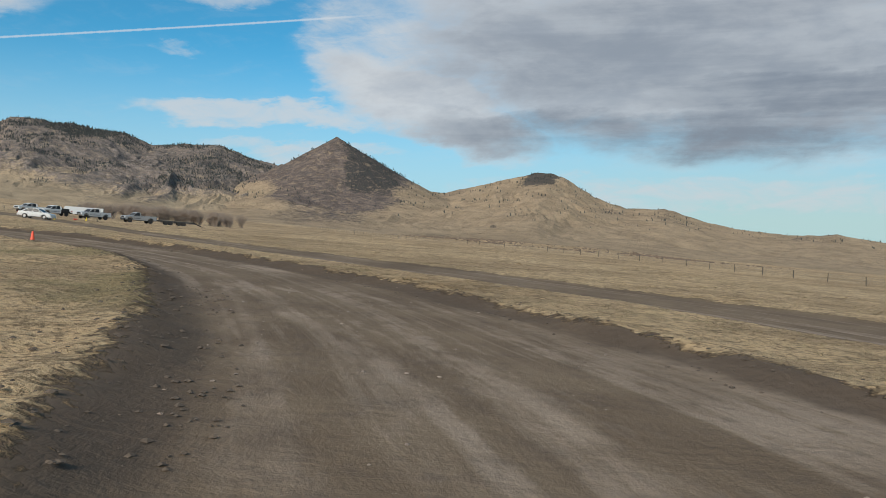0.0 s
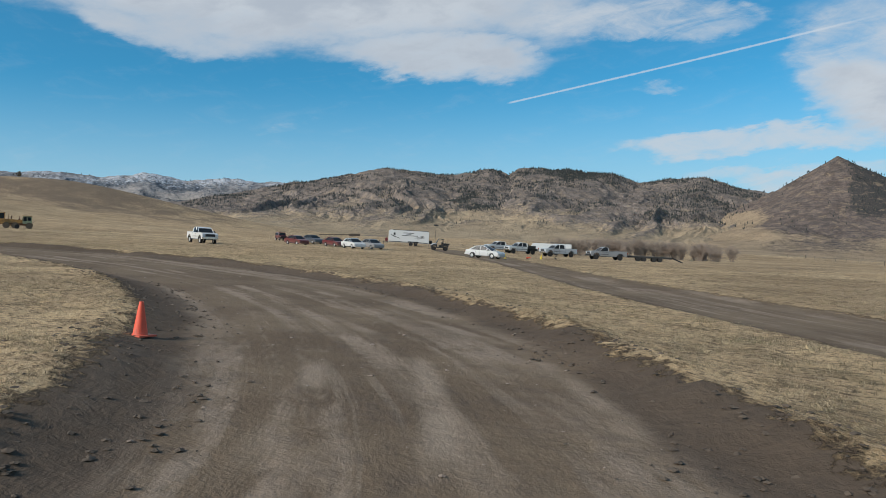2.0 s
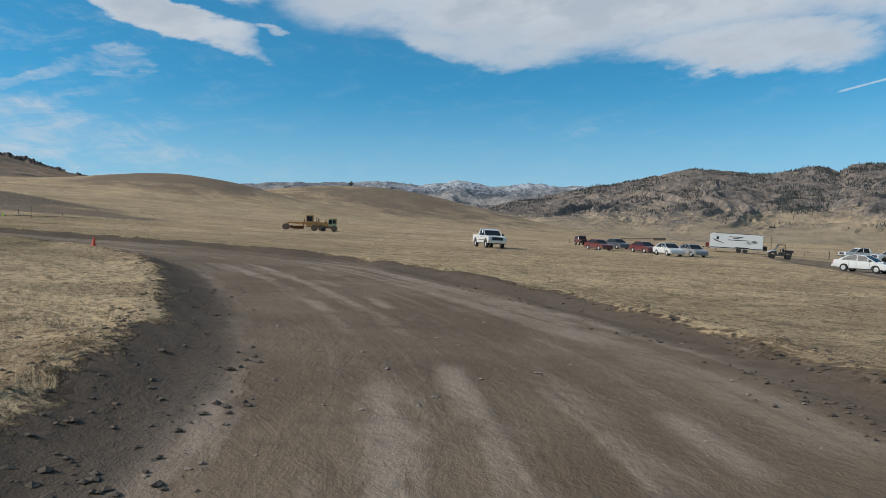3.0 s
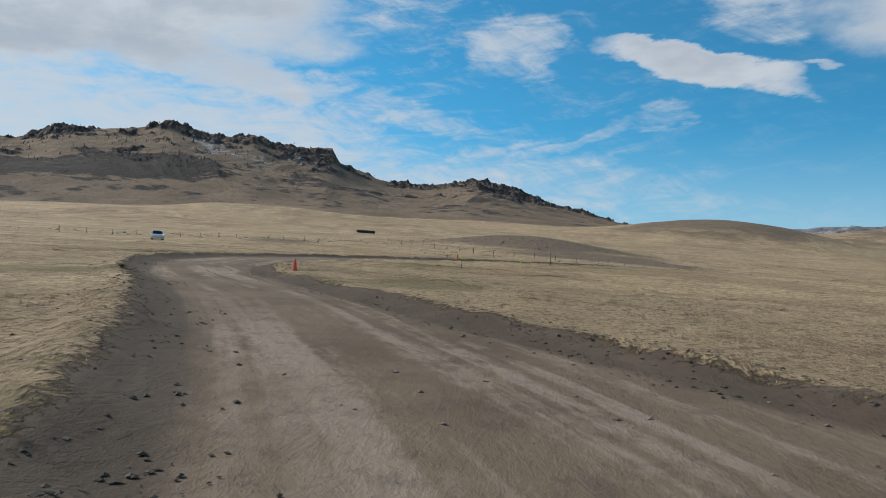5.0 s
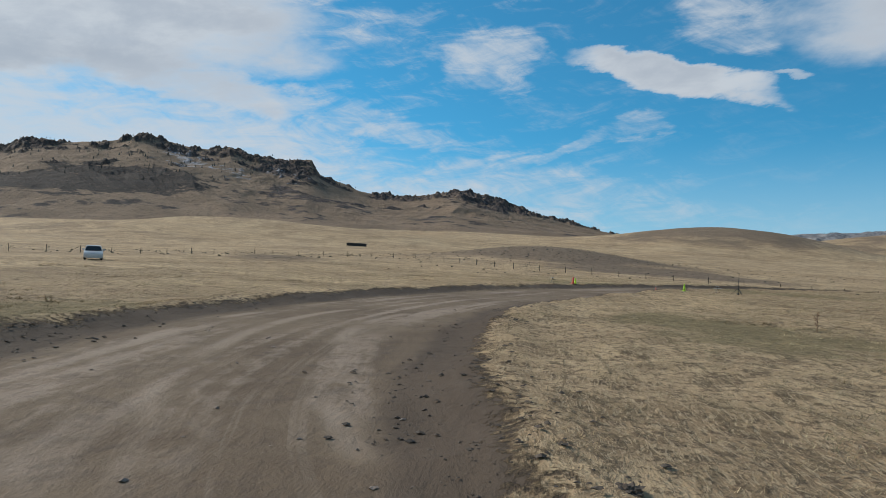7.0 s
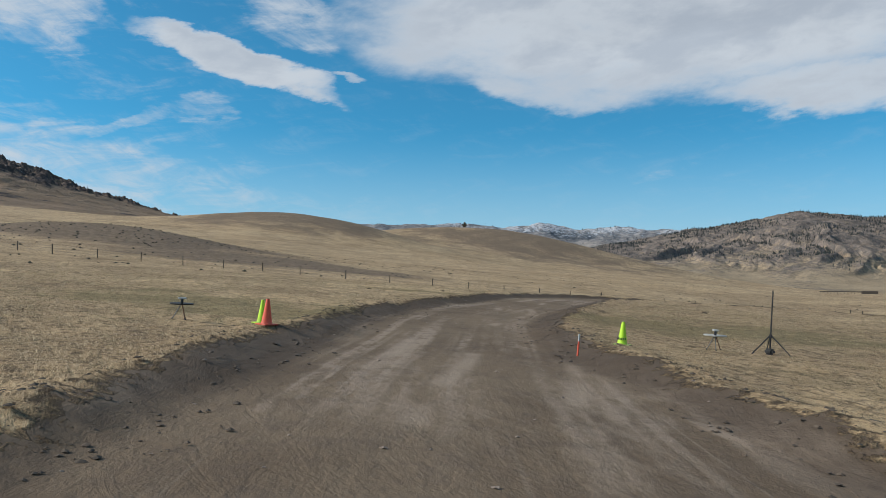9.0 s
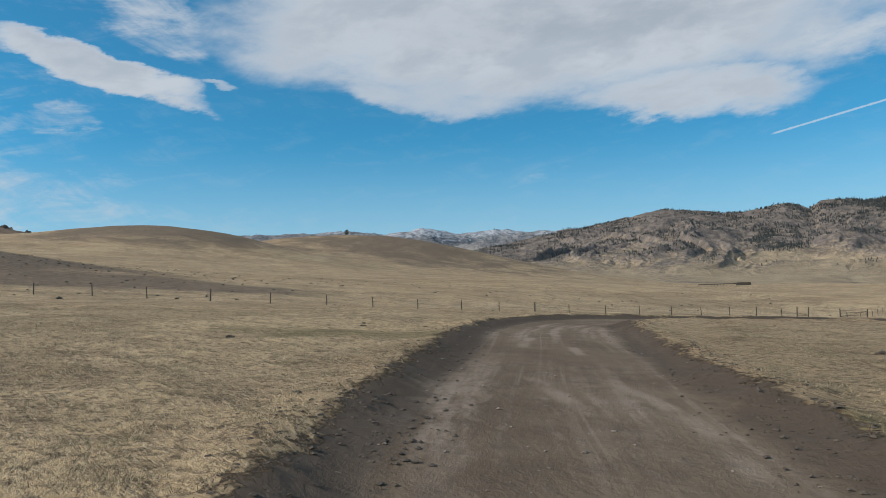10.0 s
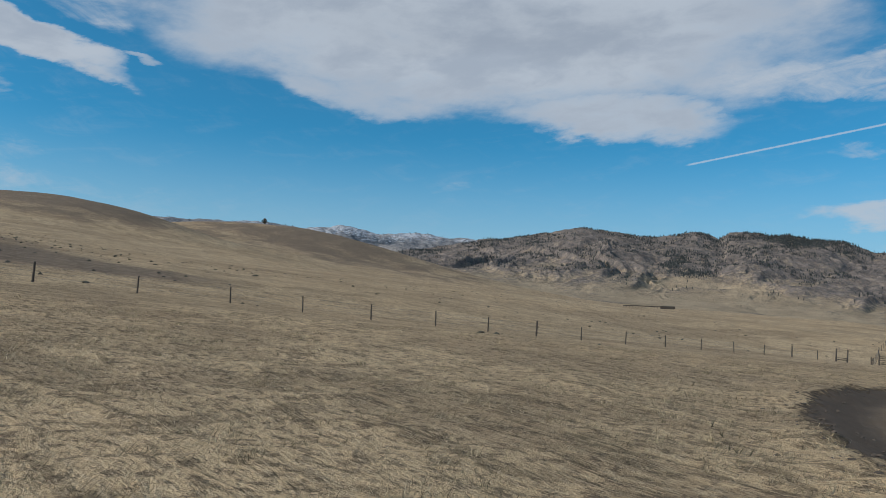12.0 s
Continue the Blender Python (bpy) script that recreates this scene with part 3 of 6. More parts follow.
# ---- ground ----
# greener patches: place, half lengths and turn
GREEN_SPOTS = ((-117, 38.5, 9, 4.5, 10), (-90, 42.5, 8, 4, -30), (-84, 30, 8, 4, -30), (-61, 42.5, 7, 4, -25), (-184, 53.5, 6, 3, 40),
               (-6.5, 18, 4, 7, 20), (-110, 20.5, 9, 3, 5), (-165, 37, 12, 5, 32), (-160, 53, 12, 5.5, 40), (-14, 30, 5, 3, 45))


def build_ground():
    xs, ys = stretch(CORE[0], CORE[1], 0.5, 4700), stretch(CORE[2], CORE[3], 0.5, 4700)
    X, Y = np.meshgrid(xs, ys)
    x, y = X.ravel(), Y.ravel()
    z = land(x, y)
    me = mesh_from("ground", np.stack([x, y, z], 1), grid_faces(len(ys), len(xs)), True)
    dirt, across, along, berm = np.zeros(len(x)), np.zeros(len(x)), np.zeros(len(x)), np.zeros(len(x))
    near = (x > CORE[0]) & (x < CORE[1]) & (y > CORE[2]) & (y < CORE[3])
    (a_in, a_ac, a_al), (b_in, b_ac, b_al) = track_at(x[near], y[near])
    lane = b_in > a_in
    ins = np.where(lane, b_in, a_in)
    dirt[near] = np.clip(0.5 + ins / 1.6, 0, 1)
    across[near], along[near] = np.where(lane, b_ac + 40, a_ac), np.where(lane, b_al, a_al)
    berm[near] = np.where(lane, 0.4, 1.0) * np.exp(-((ins - 0.55) / 0.85) ** 2) * (0.55 + 0.9 * fbm(x[near] / 9, y[near] / 9, 2, 57))
    green = np.zeros(len(x))
    green[near] = np.clip(1 - np.abs(ins + 3) / 7, 0, 1) * 0.45
    # thin, trodden grass between track and lane and in the parking place
    trod = np.maximum(bump(x, y, -8, 44, 10, 8, 0.28, -40), bump(x, y, -68, 122, 26, 9, 0.33, 35))
    trod = np.maximum(trod, np.maximum(bump(x, y, -184.2, 53.6, 5.5, 2.0, 0.40, 40), bump(x, y, -92, 118, 14, 6, 0.3, 20)))
    trod = np.maximum(trod, np.maximum(bump(x, y, -85, 31.0, 7, 2.6, 0.42, -33), bump(x, y, -60.5, 43.2, 6, 2.2, 0.40, -25)))
    for trail, wide in ((((-200, 78), (-211, 93), (-228, 123), (-262, 170)), 0.16), (((-40, 137), (-22, 140), (-8, 139)), 0.5), (((-40, 110), (-31, 111), (-24, 109)), 0.45), (((18, 127), (29.5, 128), (44, 124)), 0.5)):
        d, _ = edge_distance(x, y, trail)
        d = np.abs(np.abs(d) - 0.8) if wide < 0.2 else np.abs(d)
        trod = np.maximum(trod, (0.5 if wide < 0.2 else 0.62) * np.exp(-(d / (0.3 if wide < 0.2 else 0.8)) ** 2))
    dirt = np.maximum(dirt, trod)
    for gx, gy, ga, gb, gt in GREEN_SPOTS:
        green = np.maximum(green, bump(x, y, gx, gy, ga, gb, 1.1, gt))
    sage_and_dim = np.maximum(bump(x, y, -335, 42, 42, 48, 1.25, -92), np.maximum(bump(x, y, -284, 62, 36, 26, 1.1, -30), bump(x, y, -271, 76, 22, 14, 1.2, 56)))
    sx, sy = spot(60, 1010)
    sage_and_dim = np.maximum(sage_and_dim, bump(x, y, sx, sy, 190, 250, 0.9, -60))
    sx, sy = spot(76.4, 780)
    sage_and_dim = np.maximum(sage_and_dim, bump(x, y, sx, sy, 150, 110, 1.05, -77))
    # dimmer light on the western field, put into the colour as brush tone
    sx, sy = spot(128, 480)
    sage_and_dim = np.maximum(sage_and_dim, bump(x, y, sx, sy, 260, 160, 0.5, -125))
    sage_and_dim = np.maximum(sage_and_dim, bump(x, y, -215, -8, 24, 9, 1.0, 10))
    sage_and_dim = np.maximum(sage_and_dim, bump(x, y, 60, 900, 700, 260, 0.5, 10))
    for k, v in (("dirt", dirt), ("across", across), ("along", along), ("berm", berm), ("green", green), ("sage_and_dim", sage_and_dim)):
        float_attr(me, k, v)
    me.materials.append(M_GROUND)
    return tagged(new("ground", me), "dry tan prairie with a graded dirt track", "ground", kind="structure")


build_ground()


# ---- mountains ----
def soft_step(v, lo, hi):
    t = np.clip((v - lo) / (hi - lo), 0, 1)
    return t * t * (3 - 2 * t)


def mountain(name, crest, rc, rf, step, rows, material, label, spurs=60.0, rag=8.0, steep=2.2, seed=1, peaks=(), looks=None, crag=0.0):
    """A range set out round the track: crest heights by azimuth at distance rc, its foot at rf."""
    az = np.arange(crest[0][0], crest[-1][0], -step)
    ca, cz = [-c[0] for c in crest], [c[1] for c in crest]
    s = np.concatenate([np.linspace(0, 1, rows) ** 0.8, 1 + np.linspace(0.01, 0.22, 10)])
    S, A = np.meshgrid(s, az, indexing="ij")
    R = rf + (rc - rf) * S
    x, y = HUB[0] - np.sin(np.radians(A)) * R, HUB[1] + np.cos(np.radians(A)) * R
    front = np.minimum(S, 1)
    sway = (fbm(x / 420, y / 420, 4, seed + 2) - 0.5) * (1 - front) * 7.0
    A2 = A + sway + (fbm(x / 60, y / 60, 3, seed + 4) - 0.5) * 0.7
    zc = np.interp(-A2, ca, cz)
    ga = np.linspace(ca[0], ca[-1], 800)
    k = np.exp(-np.linspace(-2.5, 2.5, 2 * int(3.2 / (ga[1] - ga[0])) + 1) ** 2)
    gz = np.convolve(np.pad(np.interp(ga, ca, cz), len(k) // 2, mode="edge"), k / k.sum(), "valid")
    eased = np.interp(-A2, ga, gz)
    zc = eased + (zc - eased) * front ** 5
    base = open_land(x, y) - 4
    p = 0.36 * front + 0.64 * front ** steep
    z = base + (zc - base) * p
    high = np.clip((zc - base) / 220, 0.12, 1.25)
    env = np.clip(3.4 * front * (1.02 - front), 0, 1) * np.clip(front * 2.0, 0, 1)
    bend = (fbm(x / 480, y / 480, 3, seed + 44) - 0.5) * rc * 0.32
    u = A2 * rc / 57.3 + bend + (R - rf) * 0.35
    gully = ridged(u / 250 + seed, R / 620, 5, seed + 20) - 0.6 + 0.30 * (ridged(u / 110, R / 260, 4, seed + 25) - 0.6)
    z = z + gully * spurs * env * high
    z = z + (fbm(x / 70, y / 70, 5, seed + 9, 0.55) - 0.5) * rag * 2.2 * np.clip(front * 3 - 0.5, 0, 1)
    z = z - np.maximum(S - 1, 0) * (rc - rf) * 0.6
    for pa, pr, top, left, right, deep in peaks:
        px, py = spot(pa, pr)
        ux, uy = math.cos(radians(pa)), math.sin(radians(pa))
        du, dv = (x - px) * ux + (y - py) * uy, -(x - px) * uy + (y - py) * ux
        d = np.hypot(np.where(du > 0, du * right, -du * left), dv * deep)
        ang = np.arctan2(dv, du)
        flute = (ridged(ang * 2.2 + 5, d / 160, 4, seed + 60) - 0.55) * np.clip(d / 90, 0, 1) * 20
        z = np.maximum(z, top - d * (1 - 0.0006 * np.minimum(d, 450)) + flute)
    rise = np.clip((z - base) / 240, 0, 1.2)
    part_up = np.clip((z - base) / np.maximum(zc - base, 30), 0, 1.6)
    dz, dx = np.gradient(z)
    side = np.clip(-dx / (rc * step / 57.3), -1, 1)
    patch = fbm(x / 230, y / 230, 5, seed + 33) - 0.5
    rocky, wood, snow = looks(A, front, rise, part_up, side, gully, patch, x, y)
    if crag:
        # blocky outcrops standing proud of the slope
        block = np.floor(fbm(x / 22, y / 22, 3, seed + 70) * 9) / 9 + 0.25 * vnoise(x / 5, y / 5, seed + 72)
        z = z + soft_step(rocky, 0.5, 0.75) * (block - 0.42) * crag * np.clip(front * 2 - 0.7, 0, 1)
    me = mesh_from(name, np.stack([x.ravel(), y.ravel(), z.ravel()], 1), grid_faces(len(s), len(az))[:, ::-1], True)
    for k, v in (("rocky", rocky), ("wood", wood), ("snow", snow)):
        float_attr(me, k, np.clip(v, 0, 1))
    me.materials.append(material)
    tagged(new(name, me), label, "mountain", kind="structure")
    return x, y, z, np.clip(wood, 0, 1), rise


def ridge_looks(a, front, rise, part_up, side, gully, patch, x, y):
    rocky = (part_up - 0.34) * 1.6 + gully * 0.6 + patch * 0.8 + 0.62
    woods = np.exp(-((a - 25) / 4.5) ** 2) * soft_step(part_up + patch * 0.9, 0.70, 1.0) * 0.62
    woods = np.maximum(woods, np.exp(-((a - 16.5) / 4.5) ** 2) * soft_step(part_up + patch * 0.8, 0.3, 0.5) * 0.32)
    woods = np.maximum(woods, np.exp(-((a - 33) / 3) ** 2) * np.exp(-((part_up - 0.5 + patch) / 0.16) ** 2) * 0.7)
    wood = woods + patch * 0.8 * soft_step(part_up, 0.45, 0.78) - gully * 0.55 * soft_step(part_up, 0.3, 0.6) - 0.14
    return rocky, wood, rise * 0


def butte_looks(a, front, rise, part_up, side, gully, patch, x, y):
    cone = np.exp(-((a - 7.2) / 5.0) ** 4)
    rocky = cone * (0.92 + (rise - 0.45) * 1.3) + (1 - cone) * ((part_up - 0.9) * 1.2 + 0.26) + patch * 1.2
    # upper cone darker towards its right flank, by azimuth and height
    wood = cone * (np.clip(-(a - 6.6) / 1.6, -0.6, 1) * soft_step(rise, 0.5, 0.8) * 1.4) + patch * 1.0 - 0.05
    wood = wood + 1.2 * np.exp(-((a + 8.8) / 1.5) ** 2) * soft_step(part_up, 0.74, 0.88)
    return rocky, wood, rise * 0


def snowy_looks(a, front, rise, part_up, side, gully, patch, x, y):
    wood = patch * 2.4 + 0.0 - gully * 0.5 + np.clip((60 - a) / 12, -0.3, 0.3) + 0.3 * (0.6 - rise)
    return (rise - 0.3) * 1.2 + patch, wood, (rise - 0.9) * 1.2 + patch + 0.25


def rocky_looks(a, front, rise, part_up, side, gully, patch, x, y):
    lump = fbm(x / 60, y / 60, 4, 91) - 0.5
    band = fbm(x / 24, y / 24, 3, 92) - 0.5

    def blob(ca, wa, cf, wf):
        return np.exp(-((a - ca) / wa) ** 2 - ((front - cf) / wf) ** 2)

    # the crown of broken crags, deepest where the crest is steep
    start = np.interp(-a, [-150, -139, -134, -127, -120, -117, -114, -106, -103, -100, -95, -91, -88, -80],
                      [0.52, 0.56, 0.8, 0.78, 0.84, 0.80, 0.58, 0.54, 0.74, 0.70, 0.54, 0.54, 0.8, 0.9])
    rocky = soft_step(front, start, start + 0.22) * 0.66 + lump * 2.0 + band * 1.3 + 0.05
    # loose outcrops on the shoulder below
    ledges = 0.5 * blob(107, 7, 0.42, 0.12) + 0.35 * blob(119, 8, 0.24, 0.06)
    rocky = np.maximum(rocky, ledges + lump * 2.2 + band * 1.3)
    scrub = 1.25 * blob(121, 6, 0.43, 0.15) + 1.1 * blob(129, 5, 0.42, 0.11) + 1.25 * blob(138.5, 5.5, 0.62, 0.20) + 0.5 * blob(132, 2, 0.5, 0.1)
    wood = np.clip(scrub * 1.3, 0, 1) * 1.15 + lump * 1.5 + band * 0.9 - 0.1
    snow = 0.62 * blob(112, 5, 0.68, 0.16) + 0.45 * blob(116.5, 2, 0.8, 0.1) + 0.6 * blob(138.5, 5, 0.36, 0.07) + 0.5 * blob(96, 3, 0.85, 0.12) + lump * 0.9 + band * 0.5 - 0.05
    return rocky, wood, snow


RIDGE = [(56, 215), (52, 258), (49.4, 283), (46.9, 315), (43.9, 343), (41.3, 372), (39.5, 394), (37.6, 383), (35, 358), (33.7, 360), (31.2, 388),
         (29.8, 350), (29.1, 383), (25.6, 374), (21.9, 339), (20.3, 296), (18, 312), (15.7, 316), (14.3, 278), (11, 228), (8, 170), (4, 90)]
BUTTE = [(19, 40), (15, 110), (12.5, 150), (11, 175), (10.1, 178), (8.5, 160), (6.8, 150), (5, 145), (2.4, 140), (0.9, 128), (-1.5, 112), (-4.1, 150),
         (-7.4, 196), (-8.4, 213), (-9.4, 212), (-10.6, 190), (-12.7, 113), (-15.2, 63), (-18, 66), (-20, 26), (-22.7, -12), (-26.4, -29), (-29.2, -23), (-32.1, -48), (-44, -85), (-70, -160)]
SNOWY = [(78, 400), (72, 414), (69.2, 434), (66.5, 426), (62.3, 446), (59.8, 414), (56.8, 448), (54.2, 408), (51.4, 431), (48.5, 402), (47.2, 408), (43, 380)]
ROCKY = [(150, 250), (140, 280), (134.2, 287), (131.4, 304), (128.5, 302), (127, 314), (125.9, 336), (122.8, 346), (120.4, 359), (118.2, 381), (115.8, 361),
         (113.7, 359), (112.7, 370), (111.1, 350), (108.5, 343), (106.8, 349), (106.1, 314), (104, 290), (101.8, 268), (98.8, 270), (95.5, 288), (92.9, 263),
         (89.6, 231), (85.6, 195), (83, 176), (78, 150)]
ranges = [mountain("mountain_snowy", SNOWY, 4550, 3500, 0.08, 60, M_SNOW, "distant blue mountains with snow patches", 60, 12, 1.5, 3, (), snowy_looks),
          mountain("mountain_ridge", RIDGE, 3600, 1900, 0.055, 150, M_TAN, "rugged brown ridge with dark conifers on it", 72, 10, 1.75, 7, (), ridge_looks),
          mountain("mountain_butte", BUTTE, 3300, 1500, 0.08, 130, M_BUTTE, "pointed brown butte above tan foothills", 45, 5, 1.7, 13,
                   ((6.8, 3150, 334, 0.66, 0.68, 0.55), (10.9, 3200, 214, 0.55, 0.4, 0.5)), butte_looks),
          mountain("mountain_rocky", ROCKY, 1900, 1000, 0.055, 180, M_WEST, "tan mountain with dark rock outcrops", 26, 5, 1.55, 23, (), rocky_looks, 24.0)]


def conifers(name, data, count, tall, seed, label):
    """Far conifers, one joined mesh: each a ragged two-tier cone."""
    rng = np.random.default_rng(seed)
    x, y, z, wood, rise = (a.ravel() for a in data)
    w = (0.75 * np.clip(wood, 0, 1) + 0.22 * soft_step(fbm(x / 110, y / 110, 5, seed + 3), 0.46, 0.6)) * soft_step(rise, 0.25, 0.6)
    pick = rng.choice(len(x), count, p=w / w.sum())
    px, py, pz = x[pick] + rng.normal(0, 5, count), y[pick] + rng.normal(0, 5, count), z[pick] - 0.8
    h = tall * rng.uniform(0.5, 1.15, count)
    r = h * rng.uniform(0.17, 0.27, count)
    k = 5
    a = np.arange(k) * 2 * np.pi / k
    V, F = [], []
    for tier, (z0, z1, f) in enumerate(((0.05, 0.7, 1.0), (0.45, 1.0, 0.65))):
        base = np.stack([px[:, None] + r[:, None] * f * np.cos(a), py[:, None] + r[:, None] * f * np.sin(a), np.repeat((pz + h * z0)[:, None], k, 1)], -1)
        top = np.stack([px, py, pz + h * z1], -1)[:, None, :]
        V.append(np.concatenate([base, top], 1))
    n = (k + 1)
    V = np.concatenate([V[0].reshape(-1, 3), V[1].reshape(-1, 3)])
    o = np.arange(2 * count)[:, None] * n
    F = np.concatenate([np.stack([o[:, 0] + i, o[:, 0] + (i + 1) % k, o[:, 0] + k], -1) for i in range(k)])
    me = mesh_from(name, V, F)
    me.materials.append(M_CONIFER)
    tagged(new(name, me), label, "trees", kind="stuff")


conifers("conifer_woods", ranges[1], 16000, 9.5, 5, "scattered dark conifers on the ridge")
conifers("conifer_woods", ranges[2], 1500, 10, 6, "dark conifers mostly on the right flank of the butte")
conifers("conifer_woods", ranges[3], 900, 6, 8, "scattered conifers and scrub on the rocky mountain")
conifers("conifer_woods", ranges[0], 700, 10, 9, "dark woods on the far mountains")


# ---- things: helpers ----
def part(name, bm, material, parent, label=""):
    """Links a bmesh, or a ready mesh, as one object under a thing or part."""
    if isinstance(bm, bmesh.types.BMesh):
        me = bpy.data.meshes.new(name)
        bmesh.ops.recalc_face_normals(bm, faces=bm.faces)
        bm.to_mesh(me)
        bm.free()
        me.materials.append(material)
    else:
        me = bm
    ob = new(name, me)
    ob.parent = parent
    if label:
        tagged(ob, label)
    return ob


def up_at(x, y, d=1.5):
    n = Vector((float(open_land(x - d, y)) - float(open_land(x + d, y)), float(open_land(x, y - d)) - float(open_land(x, y + d)), 2 * d))
    return n.normalized()


def stand(x, y, yaw=0.0, sink=0.0, tilt=True):
    """A pose on the ground at (x, y), turned by yaw and laid to the slope."""
    q = Vector((0, 0, 1)).rotation_difference(up_at(x, y)) if tilt else Matrix.Identity(3).to_quaternion()
    return Matrix.Translation((x, y, float(land(np.array([x]), np.array([y]))[0]) - sink)) @ q.to_matrix().to_4x4() @ pose(0, 0, 0, 0, 0, yaw)


def thing(name, m, label, category, group=""):
    ob = new(name)
    ob.matrix_basis = m
    ob.empty_display_size = 0.2
    return tagged(ob, label, category, group)


def box(bm, x0, x1, y0, y1, z0, z1, bevel=0.0):
    r = bmesh.ops.create_cube(bm, size=1.0, matrix=Matrix.Translation(((x0 + x1) / 2, (y0 + y1) / 2, (z0 + z1) / 2)) @ Matrix.Diagonal((x1 - x0, y1 - y0, z1 - z0, 1)))
    if bevel:
        es = list({e for v in r["verts"] for e in v.link_edges})
        bmesh.ops.bevel(bm, geom=es, offset=bevel, segments=2, affect="EDGES")
    return bm


def rod(bm, a, b, r0, r1=None, n=8):
    a, b = Vector(a), Vector(b)
    r1 = r0 if r1 is None else r1
    q = (b - a).to_track_quat("Z", "Y").to_matrix()
    rings = []
    for p, r in ((a, r0), (b, r1)):
        rings.append([bm.verts.new(p + q @ Vector((r * math.cos(2 * math.pi * i / n), r * math.sin(2 * math.pi * i / n), 0))) for i in range(n)])
    for i in range(n):
        bm.faces.new((rings[0][i], rings[0][(i + 1) % n], rings[1][(i + 1) % n], rings[1][i]))
    bm.faces.new(rings[0][::-1])
    bm.faces.new(rings[1])
    return bm


def lathe(bm, profile, n=20, m=None):
    """Turns (radius, height) pairs round the z axis."""
    m = m or Matrix.Identity(4)
    rings = [[bm.verts.new(m @ Vector((max(r, 1e-4) * math.cos(2 * math.pi * i / n), max(r, 1e-4) * math.sin(2 * math.pi * i / n), z))) for i in range(n)] for r, z in profile]
    for p, q in zip(rings[:-1], rings[1:]):
        for i in range(n):
            bm.faces.new((p[i], p[(i + 1) % n], q[(i + 1) % n], q[i]))
    bm.faces.new(rings[0][::-1])
    bm.faces.new(rings[-1])
    return bm


def slab(bm, prof, hw, rnd=0.07, inset=0.04):
    """A side profile (x, z) drawn across the width, its flanks rounded in."""
    cx, cz = sum(p[0] for p in prof) / len(prof), sum(p[1] for p in prof) / len(prof)
    rings = []
    for y, k in ((-hw, 1), (-hw + rnd, 0), (hw - rnd, 0), (hw, 1)):
        ring = []
        for x, z in prof:
            dx, dz = cx - x, cz - z
            ll = math.hypot(dx, dz) + 1e-6
            ring.append(bm.verts.new((x + k * inset * dx / ll, y, z + k * inset * dz / ll)))
        rings.append(ring)
    n = len(prof)
    for p, q in zip(rings[:-1], rings[1:]):
        for i in range(n):
            bm.faces.new((p[i], p[(i + 1) % n], q[(i + 1) % n], q[i]))
    bm.faces.new(rings[0])
    bm.faces.new(rings[-1][::-1])
    return bm


def panel(bm, quad, u0, u1, v0, v1, out, thick=0.012):
    """A flat panel on the quad's face between the fractions u and v, standing proud."""
    a, b, c, d = (Vector(p) for p in quad)
    nrm = (b - a).cross(d - a).normalized()
    if nrm.dot(Vector(out)) < 0:
        nrm = -nrm

    def at(u, v):
        return (a * (1 - u) + b * u) * (1 - v) + (d * (1 - u) + c * u) * v
    lo = [bm.verts.new(at(u, v) - nrm * 0.004) for u, v in ((u0, v0), (u1, v0), (u1, v1), (u0, v1))]
    hi = [bm.verts.new(at(u, v) + nrm * thick) for u, v in ((u0, v0), (u1, v0), (u1, v1), (u0, v1))]
    bm.faces.new(hi)
    bm.faces.new(lo[::-1])
    for i in range(4):
        bm.faces.new((lo[i], lo[(i + 1) % 4], hi[(i + 1) % 4], hi[i]))
    return bm


def bm_new():
    return bmesh.new()


M_RUBBER = plain("tyre_rubber", rgb(0.022, 0.021, 0.02), 0.85, var=0.3, scale=12)
M_RIM = plain("dusty_alloy", rgb(0.46, 0.45, 0.43), 0.45, 0.25, var=0.15)
M_STEEL = plain("dark_steel", rgb(0.035, 0.034, 0.033), 0.6, 0.3, var=0.3)
M_TRIM = plain("black_plastic", rgb(0.02, 0.02, 0.021), 0.6, var=0.2)
M_CHROME = plain("chrome", rgb(0.6, 0.6, 0.6), 0.18, 1.0, var=0.08)
M_LAMP = plain("headlamp_lens", rgb(0.62, 0.64, 0.66), 0.12, 0.0, var=0.08, Coat_Weight=0.8)
M_TAIL = plain("red_lamp_lens", rgb(0.35, 0.015, 0.012), 0.2, var=0.1, Coat_Weight=0.6)
M_WOOD = plain("weathered_wood", rgb(0.16, 0.125, 0.095), 0.9, var=0.35, scale=5, bump=0.4)
M_PLANK = plain("trailer_deck_planks", rgb(0.20, 0.165, 0.135), 0.85, var=0.3, scale=4)
M_POST = plain("dark_fence_posts", rgb(0.075, 0.058, 0.045), 0.85, var=0.35, scale=6)
M_WIRE = plain("galvanised_wire", rgb(0.16, 0.155, 0.15), 0.5, 0.7, var=0.1)


def glass_material():
    b = Mat("tinted_window_glass")
    return b.done(b.mix(b.noise(b.coords(local=True), 2.0), rgb(0.018, 0.022, 0.026), rgb(0.035, 0.04, 0.045)), 0.10, 0.0, Specular_IOR_Level=0.06)


M_GLASS = glass_material()
P_WHITE = paint("white_car_paint", rgb(0.62, 0.62, 0.61))
P_SILVER = paint("silver_car_paint", rgb(0.46, 0.47, 0.48))
P_GREY = paint("grey_car_paint", rgb(0.25, 0.25, 0.255))
P_RED = paint("dark_red_car_paint", rgb(0.124, 0.020, 0.023))
P_BLUE = paint("dark_blue_car_paint", rgb(0.05, 0.062, 0.085))
P_BLACK = paint("black_car_paint", rgb(0.025, 0.025, 0.027))


